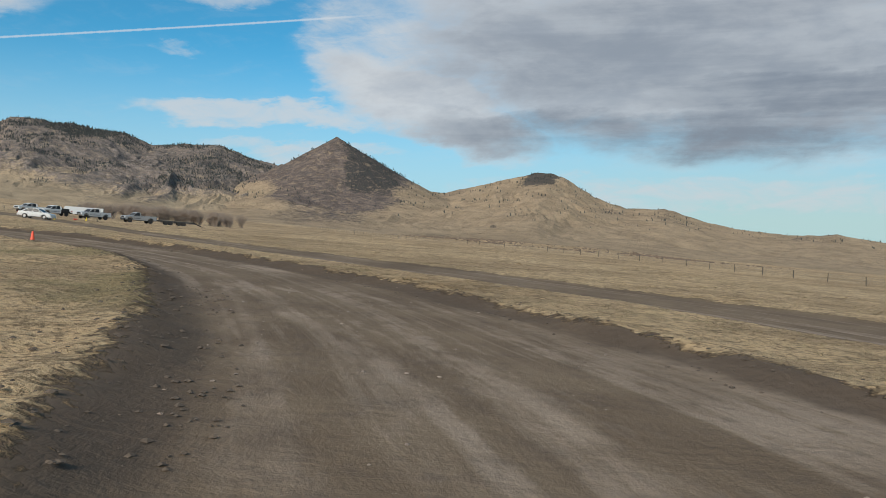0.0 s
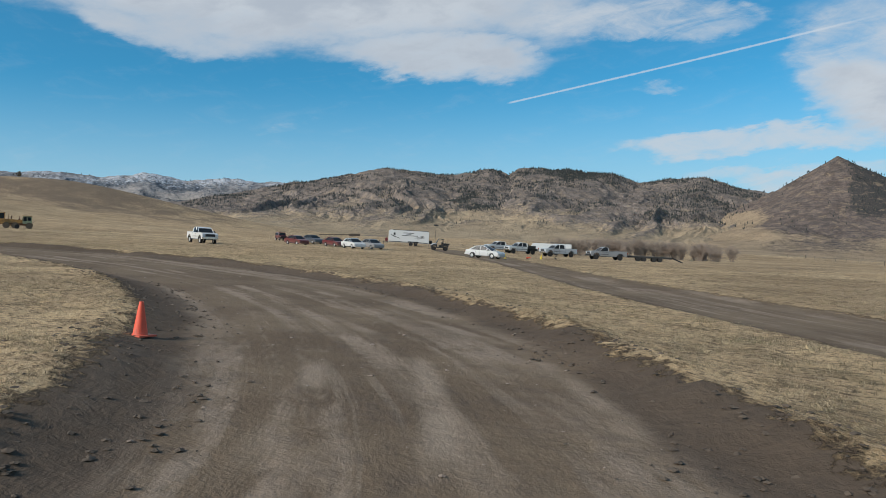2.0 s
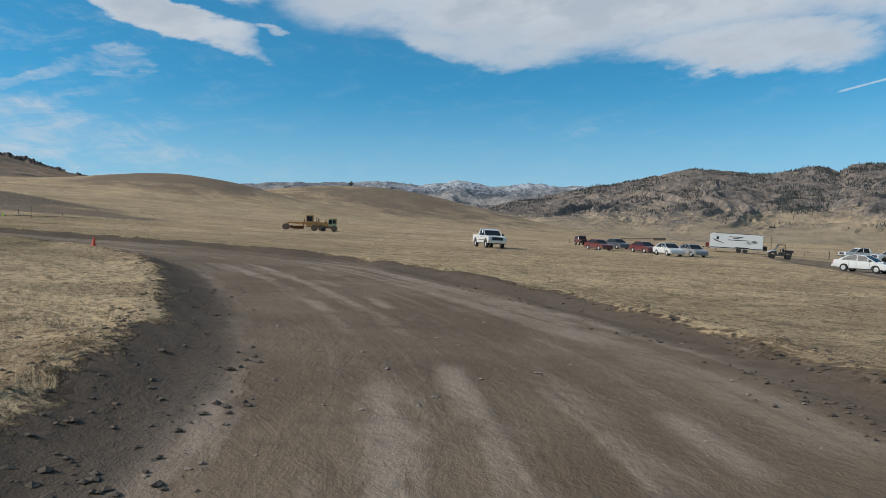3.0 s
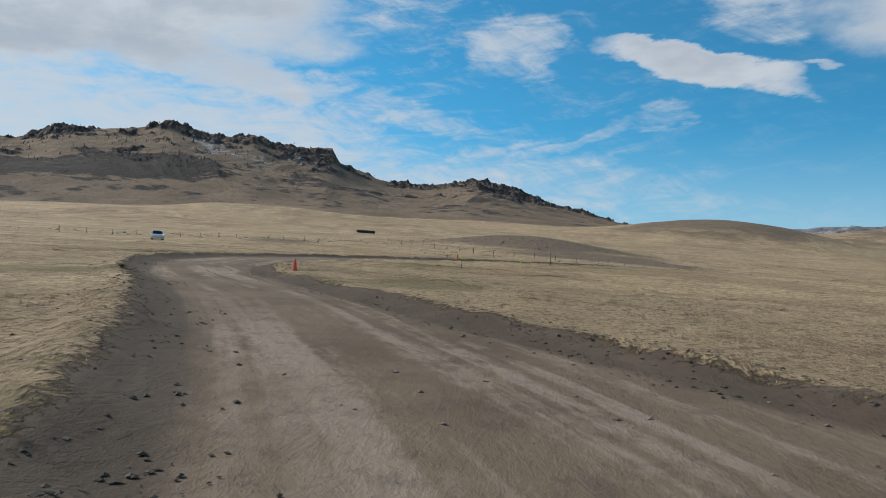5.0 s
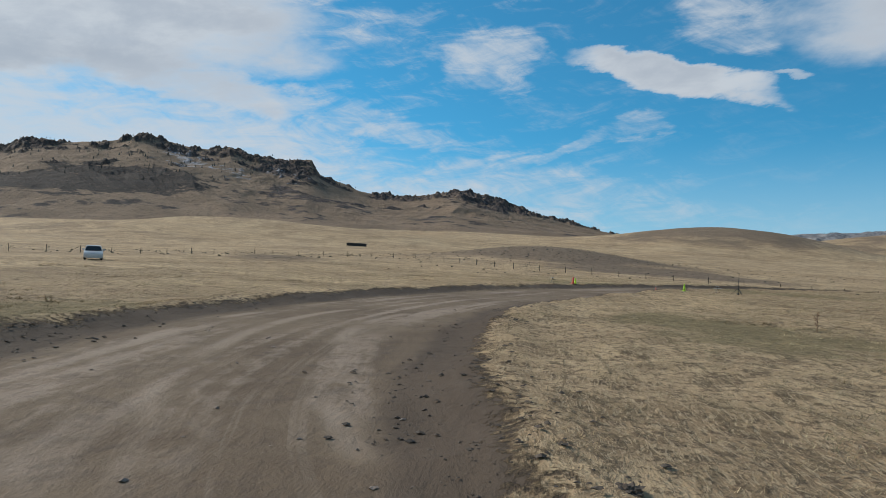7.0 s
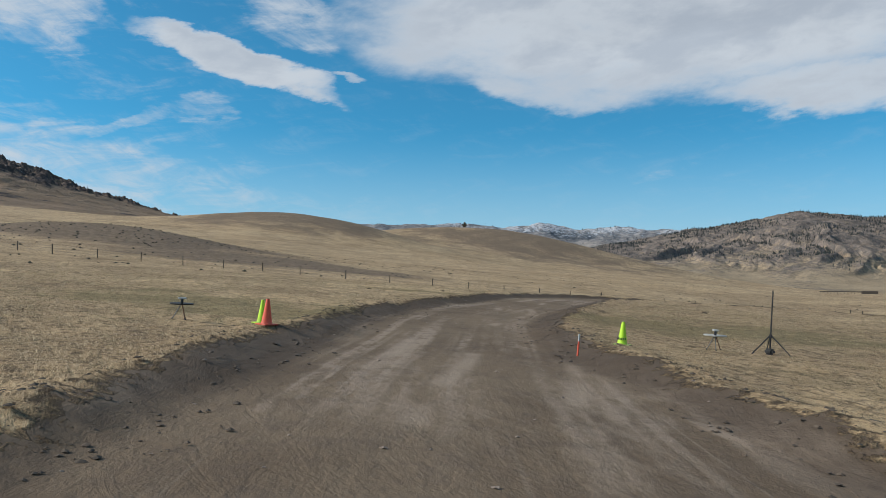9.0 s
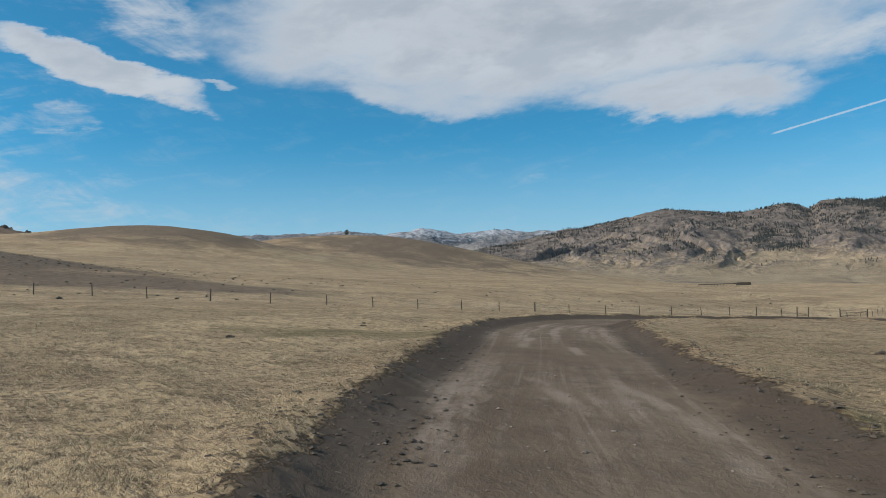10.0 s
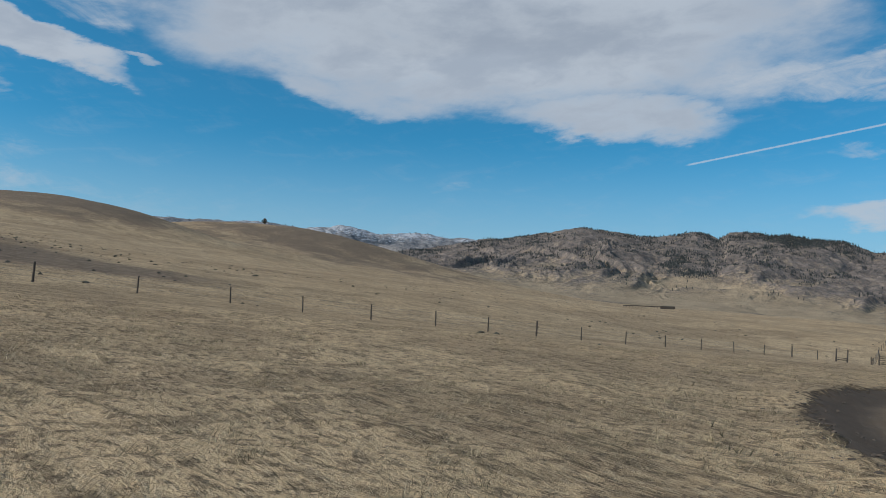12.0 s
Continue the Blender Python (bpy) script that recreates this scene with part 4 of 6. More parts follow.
def wheel_meshes(r, w):
    bm = bm_new()
    turn = Matrix.Rotation(radians(90), 4, "X")
    lathe(bm, [(r * 0.62, -w / 2), (r * 0.93, -w / 2), (r, -w * 0.34), (r, w * 0.34), (r * 0.93, w / 2), (r * 0.62, w / 2), (r * 0.60, w * 0.3), (r * 0.60, -w * 0.3)], 22, turn)
    tyre = bpy.data.meshes.new("wheel")
    bmesh.ops.recalc_face_normals(bm, faces=bm.faces)
    bm.to_mesh(tyre)
    bm.free()
    tyre.materials.append(M_RUBBER)
    bm = bm_new()
    lathe(bm, [(r * 0.02, -w * 0.36), (r * 0.16, -w * 0.40), (r * 0.2, -w * 0.36), (r * 0.5, -w * 0.3), (r * 0.6, -w * 0.42), (r * 0.63, -w * 0.46), (r * 0.63, w * 0.46), (r * 0.5, w * 0.3), (r * 0.16, w * 0.40), (r * 0.02, w * 0.36)], 22, turn)
    for k in range(5):
        a = 2 * math.pi * k / 5
        for s in (-1, 1):
            rod(bm, (r * 0.15 * math.cos(a), s * w * 0.38, r * 0.15 * math.sin(a)), (r * 0.58 * math.cos(a), s * w * 0.36, r * 0.58 * math.sin(a)), r * 0.06, r * 0.045, 6)
    rim = bpy.data.meshes.new("rim")
    bmesh.ops.recalc_face_normals(bm, faces=bm.faces)
    bm.to_mesh(rim)
    bm.free()
    rim.materials.append(M_RIM)
    return tyre, rim


M_DUSTY = plain("dust_caked_rubber", rgb(0.135, 0.10, 0.07), 0.9, var=0.3, scale=6)
WHEELS = {k: wheel_meshes(*v) for k, v in {"car": (0.32, 0.21), "truck": (0.40, 0.27), "trailer": (0.34, 0.2), "utv": (0.33, 0.25), "grader": (0.58, 0.36)}.items()}
WHEELS["grader"][0].materials[0] = M_DUSTY
WHEELS["grader"][1].materials[0] = M_DUSTY


def add_wheel(kind, x, y, z, parent):
    tyre, rim = WHEELS[kind]
    w = part("wheel", tyre, None, parent)
    w.location = (x, y, z)
    part("rim", rim, None, w)
    return w


def arches(x_list, r, zb, z_top):
    """The lower edge of a body from rear to front, with round wheel openings."""
    pts = []
    for cx in x_list:
        for k in range(9):
            a = math.pi - math.pi * k / 8
            pts.append((cx + r * math.cos(a), zb + max(r * math.sin(a), 0.0) * (z_top - zb) / r))
    return pts


def cabin(parent, paint_mat, base, top, zb, zt, hwb, hwt, panes, bm_name="cabin"):
    """A glazed cabin: base and top give rear and front x; panes the side windows as fractions."""
    b0, b1 = base
    t0, t1 = top
    P = {}
    for s in (-1, 1):
        P[s] = ((b0, s * hwb, zb), (b1, s * hwb, zb), (t1, s * hwt, zt), (t0, s * hwt, zt))
    bm = bm_new()
    v = {s: [bm.verts.new(p) for p in P[s]] for s in (-1, 1)}
    bm.faces.new(v[-1])
    bm.faces.new(v[1][::-1])
    for i in range(4):
        bm.faces.new((v[-1][i], v[-1][(i + 1) % 4], v[1][(i + 1) % 4], v[1][i]))
    bmesh.ops.bevel(bm, geom=[e for e in bm.edges if min(q.co.z for q in e.verts) > zb + 0.01 or abs(e.verts[0].co.z - e.verts[1].co.z) > 0.1], offset=0.06, segments=3, affect="EDGES")
    cab = part(bm_name, bm, paint_mat, parent)
    front = ((b1, -hwb, zb), (b1, hwb, zb), (t1, hwt, zt), (t1, -hwt, zt))
    rear = ((b0, -hwb, zb), (b0, hwb, zb), (t0, hwt, zt), (t0, -hwt, zt))
    part("windscreen", panel(bm_new(), front, 0.08, 0.92, 0.10, 0.88, (1, 0, 0.3)), M_GLASS, cab)
    part("rear_window", panel(bm_new(), rear, 0.12, 0.88, 0.22, 0.86, (-1, 0, 0.3)), M_GLASS, cab)
    for s in (-1, 1):
        for u0, u1 in panes:
            part("side_window", panel(bm_new(), P[s], u0, u1, 0.12, 0.84, (0, s, 0.2)), M_GLASS, cab)
    return cab


def glasshouse(parent, paint_mat, prof, roof, pillars, hwb, hwt):
    """A rounded glass cabin on a side profile (x, z), with a painted roof over some of its points and painted pillars."""
    zb, zt = min(p[1] for p in prof), max(p[1] for p in prof)

    def at(i, s, out=0.0, up=0.0):
        x, z = prof[i]
        return Vector((x, s * (hwb + (hwt - hwb) * (z - zb) / (zt - zb) + out), z + up))
    bm = bm_new()
    v = {s: [bm.verts.new(at(i, s)) for i in range(len(prof))] for s in (-1, 1)}
    bm.faces.new(v[-1])
    bm.faces.new(v[1][::-1])
    for i in range(len(prof)):
        j = (i + 1) % len(prof)
        bm.faces.new((v[-1][i], v[-1][j], v[1][j], v[1][i]))
    part("cabin_glass", bm, M_GLASS, parent, "dark tinted cabin glass")
    bm = bm_new()
    rows = [[bm.verts.new(at(i, s * k, 0.012 if k == 1 else -0.05, 0.02 if k == 1 else 0.045)) for s, k in ((-1, 1), (-0.85, 0), (0.85, 0), (1, 1))] for i in roof]
    for a, b in zip(rows[:-1], rows[1:]):
        for i in range(3):
            bm.faces.new((a[i], a[i + 1], b[i + 1], b[i]))
    bmesh.ops.recalc_face_normals(bm, faces=bm.faces)
    bmesh.ops.solidify(bm, geom=bm.faces[:], thickness=0.05)
    part("roof", bm, paint_mat, parent)
    for s in (-1, 1):
        for a, b, r in pillars:
            foot = at(a, s) if isinstance(a, int) else Vector((a, s * (hwb + 0.005), zb))
            head = at(b, s) if isinstance(b, int) else Vector((b, s * (hwt + 0.01), zt - 0.02))
            part("pillar", rod(bm_new(), foot, head, r, r * 0.8, 6), paint_mat, parent)


def mirror_pair(parent, x, y, z, mat, big=0.0):
    for s in (-1, 1):
        bm = box(bm_new(), x - 0.06, x + 0.06, s * y - 0.02 if s > 0 else s * y - 0.20 - big, s * y + 0.20 + big if s > 0 else s * y + 0.02, z, z + 0.17 + big, 0.03)
        part("wing_mirror", bm, mat, parent)


def front_end(parent, x, hw, z0, z1, grille_mat, bumper_mat, lamp_w=0.32):
    part("grille", box(bm_new(), x - 0.05, x + 0.02, -hw + lamp_w + 0.06, hw - lamp_w - 0.06, z0, z1, 0.02), grille_mat, parent, "front grille")
    for s in (-1, 1):
        part("headlight", box(bm_new(), x - 0.12, x + 0.015, min(s * (hw - 0.04), s * (hw - lamp_w)), max(s * (hw - 0.04), s * (hw - lamp_w)), z0 + 0.03, z1, 0.03), M_LAMP, parent)
    part("front_bumper", box(bm_new(), x - 0.12, x + 0.10, -hw, hw, z0 - 0.30, z0 - 0.06, 0.05), bumper_mat, parent)


def tail_end(parent, x, hw, z0, z1, bumper_mat):
    for s in (-1, 1):
        part("tail_light", box(bm_new(), x - 0.03, x + 0.10, min(s * (hw - 0.02), s * (hw - 0.20)), max(s * (hw - 0.02), s * (hw - 0.20)), z0, z1, 0.02), M_TAIL, parent)
    part("rear_bumper", box(bm_new(), x - 0.12, x + 0.08, -hw + 0.03, hw - 0.03, z0 - 0.34, z0 - 0.12, 0.04), bumper_mat, parent)


def pickup_truck(m, paint_mat, label, crew=True, flatbed=False, bumper=None, group="parked pickup trucks", bed_paint=None):
    t = thing("pickup_truck", m, label, "pickup truck", group)
    bumper = bumper or M_CHROME
    hw = 0.97
    xr, xf = -1.85, 1.95
    low = arches([xr, xf], 0.50, 0.52, 1.0)
    if flatbed:
        low = [(-0.75, 0.52)] + arches([xf], 0.50, 0.52, 1.0)
        prof = low + [(2.80, 0.52), (2.86, 0.75), (2.84, 1.15), (2.70, 1.22), (1.35, 1.30), (-0.75, 1.30)]
    else:
        prof = [(-2.95, 0.62)] + low + [(2.80, 0.54), (2.88, 0.75), (2.88, 1.08), (2.78, 1.20), (2.4, 1.26), (1.45, 1.32), (-0.76, 1.31), (-0.80, 1.36), (-2.95, 1.36)]
    body = part("body", slab(bm_new(), prof, hw), paint_mat, t)
    if crew:
        glasshouse(t, paint_mat, [(1.50, 1.27), (0.86, 1.80), (0.60, 1.92), (0.10, 1.95), (-0.52, 1.93), (-0.72, 1.82), (-0.80, 1.27)], (1, 2, 3, 4, 5),
                   ((0, 1, 0.04), (6, 5, 0.07), (0.36, 0.26, 0.05), (-0.66, -0.56, 0.07)), hw - 0.05, hw - 0.20)
    else:
        glasshouse(t, paint_mat, [(1.50, 1.27), (0.86, 1.80), (0.60, 1.92), (0.28, 1.93), (0.10, 1.82), (0.02, 1.27)], (1, 2, 3, 4),
                   ((0, 1, 0.04), (5, 4, 0.09)), hw - 0.05, hw - 0.20)
    if flatbed:
        part("flatbed", box(bm_new(), -3.0, -0.78, -1.05, 1.05, 0.92, 1.04, 0.02), M_STEEL, t, "black steel flatbed")
        part("headboard", box(bm_new(), -0.92, -0.84, -1.0, 1.0, 1.04, 1.75, 0.02), M_STEEL, t)
        for s in (-1, 1):
            part("toolbox", box(bm_new(), -2.3, -1.1, min(s * 0.55, s * 1.05), max(s * 0.55, s * 1.05), 1.05, 1.5, 0.03), M_STEEL, t)
        part("chassis_rail", box(bm_new(), -2.9, 0.0, -0.45, 0.45, 0.62, 0.92, 0.03), M_STEEL, t)
    else:
        x1 = -0.74 if crew else 0.02
        part("bed_opening", box(bm_new(), -2.84, x1 - 0.02, -hw + 0.13, hw - 0.13, 1.24, 1.372, 0.01), M_TRIM, t, "dark open load bed")
        part("tailgate", box(bm_new(), -2.98, -2.92, -hw + 0.1, hw - 0.1, 0.80, 1.35, 0.02), bed_paint or paint_mat, t)
    front_end(t, 2.90, hw, 0.84, 1.14, M_TRIM, bumper)
    part("grille_surround", box(bm_new(), 2.86, 2.915, -0.62, 0.62, 0.97, 1.02, 0.01), bumper, t)
    for s in (-1, 1):
        for x in ((-0.76, 0.33, 1.28) if crew else (0.02, 1.28)):
            part("door_gap", box(bm_new(), x - 0.012, x + 0.012, min(s * (hw - 0.02), s * (hw + 0.004)), max(s * (hw - 0.02), s * (hw + 0.004)), 0.62, 1.28), M_TRIM, t)
        part("side_moulding", box(bm_new(), -0.72 if crew else 0.05, 1.26, min(s * (hw - 0.01), s * (hw + 0.012)), max(s * (hw - 0.01), s * (hw + 0.012)), 0.80, 0.86, 0.006), M_TRIM, t)
        for x in ((xf,) if flatbed else (xr, xf)):
            bm = bm_new()
            for k in range(10):
                a0, a1 = math.pi * k / 10, math.pi * (k + 1) / 10
                rod(bm, (x + 0.50 * math.cos(a0), s * (hw - 0.02), 0.52 + 0.48 * math.sin(a0)), (x + 0.50 * math.cos(a1), s * (hw - 0.02), 0.52 + 0.48 * math.sin(a1)), 0.035, n=5)
            part("wheel_arch", bm, M_TRIM, t)
    tail_end(t, -2.97, hw, 0.92, 1.22, bumper)
    mirror_pair(t, 1.15, hw - 0.02, 1.28, M_TRIM, 0.06)
    for s in (-1, 1):
        for x in (xr, xf):
            add_wheel("truck", x, s * 0.83, 0.40, t)
        part("sill", box(bm_new(), -1.2, 1.3, min(s * 0.88, s * 0.95), max(s * 0.88, s * 0.95), 0.44, 0.54, 0.02), M_TRIM, t)
        part("door_handle", box(bm_new(), 0.25, 0.42, min(s * 0.96, s * 0.99), max(s * 0.96, s * 0.99), 1.10, 1.14, 0.008), M_TRIM, t)
    return t


def sedan(m, paint_mat, label, scoop=False, group="parked cars"):
    t = thing("car", m, label, "car", group)
    hw = 0.87
    prof = [(-2.22, 0.42)] + arches([-1.30, 1.32], 0.37, 0.30, 0.66) + [(2.10, 0.28), (2.24, 0.42), (2.22, 0.64), (2.02, 0.78), (1.02, 0.93), (-1.45, 0.97), (-2.16, 0.95), (-2.26, 0.72)]
    part("body", slab(bm_new(), prof, hw, 0.10, 0.06), paint_mat, t)
    glasshouse(t, paint_mat, [(1.18, 0.90), (0.72, 1.17), (0.28, 1.38), (-0.10, 1.43), (-0.55, 1.43), (-0.98, 1.36), (-1.38, 1.16), (-1.75, 0.93)], (2, 3, 4, 5),
               ((0, 2, 0.035), (7, 5, 0.07), (-0.25, -0.28, 0.03)), hw - 0.07, hw - 0.25)
    front_end(t, 2.20, hw - 0.06, 0.52, 0.66, M_TRIM, paint_mat, 0.42)
    tail_end(t, -2.24, hw - 0.04, 0.68, 0.86, paint_mat)
    mirror_pair(t, 0.72, hw - 0.03, 0.95, paint_mat)
    part("air_intake", box(bm_new(), 2.12, 2.245, -0.62, 0.62, 0.30, 0.46, 0.02), M_TRIM, t, "black lower air intake")
    for s in (-1, 1):
        for x in (-0.86, -0.25, 0.80):
            part("door_gap", box(bm_new(), x - 0.01, x + 0.01, min(s * (hw - 0.02), s * (hw + 0.003)), max(s * (hw - 0.02), s * (hw + 0.003)), 0.36, 0.88), M_TRIM, t)
    if scoop:
        part("bonnet_scoop", box(bm_new(), 1.15, 1.62, -0.30, 0.30, 0.86, 0.95, 0.03), paint_mat, t)
    for s in (-1, 1):
        for x in (-1.30, 1.32):
            add_wheel("car", x, s * 0.76, 0.32, t)
        part("sill", box(bm_new(), -0.9, 0.9, min(s * 0.80, s * 0.86), max(s * 0.80, s * 0.86), 0.24, 0.33, 0.02), M_TRIM, t)
    return t


def boxy_suv(m, paint_mat, label):
    t = thing("off_road_car", m, label, "car", "parked cars")
    hw = 0.85
    prof = [(-1.9, 0.55)] + arches([-1.2, 1.2], 0.45, 0.50, 0.95) + [(1.85, 0.55), (1.9, 1.05), (0.75, 1.10), (-1.9, 1.12)]
    part("body", slab(bm_new(), prof, hw, 0.05, 0.03), paint_mat, t)
    cabin(t, paint_mat, (-1.85, 0.75), (-1.75, 0.45), 1.10, 1.80, hw - 0.04, hw - 0.12, ((0.05, 0.45), (0.52, 0.9)))
    front_end(t, 1.89, hw, 0.80, 1.0, M_TRIM, M_TRIM, 0.3)
    tail_end(t, -1.9, hw, 0.85, 1.02, M_TRIM)
    for s in (-1, 1):
        for x in (-1.2, 1.2):
            add_wheel("truck", x, s * 0.75, 0.40, t)
    part("spare_wheel", WHEELS["truck"][0], None, t).matrix_basis = pose(-2.02, 0, 0.95, 0, 0, 90)
    return t


def utility_vehicle(m):
    t = thing("utility_vehicle", m, "dark side-by-side utility vehicle with roll cage on grass", "utility vehicle")
    part("body", slab(bm_new(), [(-1.35, 0.55)] + arches([-0.95, 0.98], 0.42, 0.42, 0.80) + [(1.45, 0.45), (1.5, 0.80), (1.15, 1.02), (0.55, 1.05), (0.45, 0.62), (-0.35, 0.62), (-0.42, 0.95), (-1.4, 0.95)], 0.70), P_BLACK, t)
    part("bonnet", slab(bm_new(), [(0.55, 1.03), (1.5, 0.80), (1.46, 0.95), (1.1, 1.12), (0.55, 1.16)], 0.62), P_SILVER, t, "pale grey bonnet")
    for s in (-1, 1):
        bm = bm_new()
        rod(bm, (0.75, s * 0.62, 1.05), (0.25, s * 0.60, 1.88), 0.03)
        rod(bm, (0.25, s * 0.60, 1.88), (-0.50, s * 0.60, 1.88), 0.03)
        rod(bm, (-0.50, s * 0.60, 1.88), (-0.55, s * 0.64, 0.9), 0.03)
        part("roll_cage", bm, M_STEEL, t)
    part("roof", box(bm_new(), -0.58, 0.32, -0.66, 0.66, 1.88, 1.94, 0.02), P_BLACK, t)
    part("windscreen", panel(bm_new(), ((0.75, -0.6, 1.08), (0.75, 0.6, 1.08), (0.27, 0.58, 1.86), (0.27, -0.58, 1.86)), 0.03, 0.97, 0.03, 0.97, (1, 0, 0.3)), M_GLASS, t)
    part("seat", box(bm_new(), -0.35, 0.15, -0.58, 0.58, 0.62, 0.90, 0.05), M_TRIM, t)
    part("seat_back", box(bm_new(), -0.42, -0.30, -0.58, 0.58, 0.90, 1.40, 0.05), M_TRIM, t)
    part("cargo_box", box(bm_new(), -1.52, -0.60, -0.68, 0.68, 0.96, 1.22, 0.03), M_STEEL, t)
    for s in (-1, 1):
        for x in (-0.95, 0.98):
            add_wheel("utv", x, s * 0.66, 0.33, t)


def enclosed_trailer(m):
    t = thing("enclosed_trailer", m, "long white enclosed trailer with dark swoosh stripes", "trailer")
    hw = 1.22
    prof = [(-3.6, 0.55)] + [(-3.6, 2.62), (-3.4, 2.75), (3.3, 2.75), (3.62, 2.55), (3.66, 1.2), (3.6, 0.55)]
    part("body", slab(bm_new(), prof, hw, 0.06, 0.04), P_WHITE, t)
    part("roof_edge", box(bm_new(), -3.45, 2.9, -hw - 0.01, hw + 0.01, 2.70, 2.78, 0.02), M_STEEL, t, "dark roof trim")
    part("skirt", box(bm_new(), -3.5, 3.5, -hw - 0.012, hw + 0.012, 0.60, 0.72, 0.01), M_TRIM, t)
    for s in (-1, 1):
        y0, y1 = min(s * hw, s * (hw + 0.014)), max(s * hw, s * (hw + 0.014))
        for x0, x1, z in ((-0.9, 1.0, 2.28), (-0.4, 0.5, 2.08), (-1.6, 1.2, 1.82)):
            part("lettering_bar", box(bm_new(), x0, x1, y0, y1, z - 0.05, z + 0.05), M_TRIM, t, "dark bar of lettering")
        for k in range(3):
            for a in (-1, 1):
                bm = bm_new()
                rod(bm, (a * 1.5 + k * 0.25, s * (hw + 0.005), 1.25 + 0.1 * k), (a * 2.9 + k * 0.15, s * (hw + 0.005), 1.65 + 0.12 * k), 0.012, 0.045, 4)
                part("stripe", bm, M_STEEL, t)
        part("side_door", box(bm_new(), 2.3, 2.9, y0, y1, 0.95, 2.35, 0.01), P_WHITE, t)
        part("side_window", box(bm_new(), 2.4, 2.75, y0 - 0.01, y1 + 0.01, 1.85, 2.25, 0.01), M_GLASS, t)
        part("fender", box(bm_new(), -1.75, 0.15, min(s * hw, s * (hw + 0.06)), max(s * hw, s * (hw + 0.06)), 0.70, 0.82, 0.02), M_STEEL, t)
        for x in (-1.25, -0.4):
            add_wheel("trailer", x, s * 1.12, 0.34, t)
    part("front_window", box(bm_new(), 3.50, 3.64, -0.7, 0.7, 1.75, 2.15, 0.02), M_GLASS, t)
    part("gas_bottle_cover", box(bm_new(), 3.75, 4.25, -0.32, 0.32, 0.62, 1.25, 0.08), P_RED, t, "red cover on the drawbar")
    part("rear_rack", box(bm_new(), -4.2, -3.62, -0.9, 0.9, 0.55, 1.15, 0.05), M_STEEL, t, "dark rack behind the trailer")
    bm = bm_new()
    rod(bm, (3.5, -0.6, 0.55), (4.7, 0, 0.55), 0.05)
    rod(bm, (3.5, 0.6, 0.55), (4.7, 0, 0.55), 0.05)
    rod(bm, (4.55, 0, 0.0), (4.55, 0, 0.7), 0.04)
    part("drawbar", bm, M_STEEL, t)


def low_trailer(m):
    t = thing("flatbed_trailer", m, "black flatbed trailer with plank deck and ramp", "trailer")
    part("frame", box(bm_new(), -3.5, 3.5, -1.0, 1.0, 0.56, 0.80, 0.02), M_STEEL, t)
    for k in range(8):
        part("plank", box(bm_new(), -3.48, 3.48, -0.98 + k * 0.245, -0.98 + k * 0.245 + 0.235, 0.805, 0.845, 0.006), M_PLANK, t)
    for s in (-1, 1):
        for x in (-1.75, -0.85, 0.65, 1.5):
            add_wheel("trailer", x, s * 0.88, 0.34, t)
        bm = bm_new()
        rod(bm, (-3.5, s * 0.75, 0.76), (-5.2, s * 0.8, 0.06), 0.05)
        part("ramp", bm, M_STEEL, t)
        bm = bm_new()
        rod(bm, (-3.4, s * 0.97, 0.84), (-3.4, s * 0.97, 1.3), 0.035)
        part("stake", bm, M_STEEL, t)
    bm = bm_new()
    rod(bm, (3.5, -0.6, 0.70), (5.0, 0, 0.6), 0.05)
    rod(bm, (3.5, 0.6, 0.70), (5.0, 0, 0.6), 0.05)
    rod(bm, (4.7, 0, 0.0), (4.7, 0, 0.75), 0.04)
    part("drawbar", bm, M_STEEL, t)


M_GRADER = plain("faded_yellow_machine_paint", rgb(0.42, 0.215, 0.065), 0.7, var=0.35, scale=2.5)
M_RUST = plain("rusty_steel", rgb(0.16, 0.075, 0.04), 0.85, var=0.4, scale=4)
M_PALEGREEN = plain("pale_green_machine_paint", rgb(0.30, 0.33, 0.20), 0.6, var=0.25)


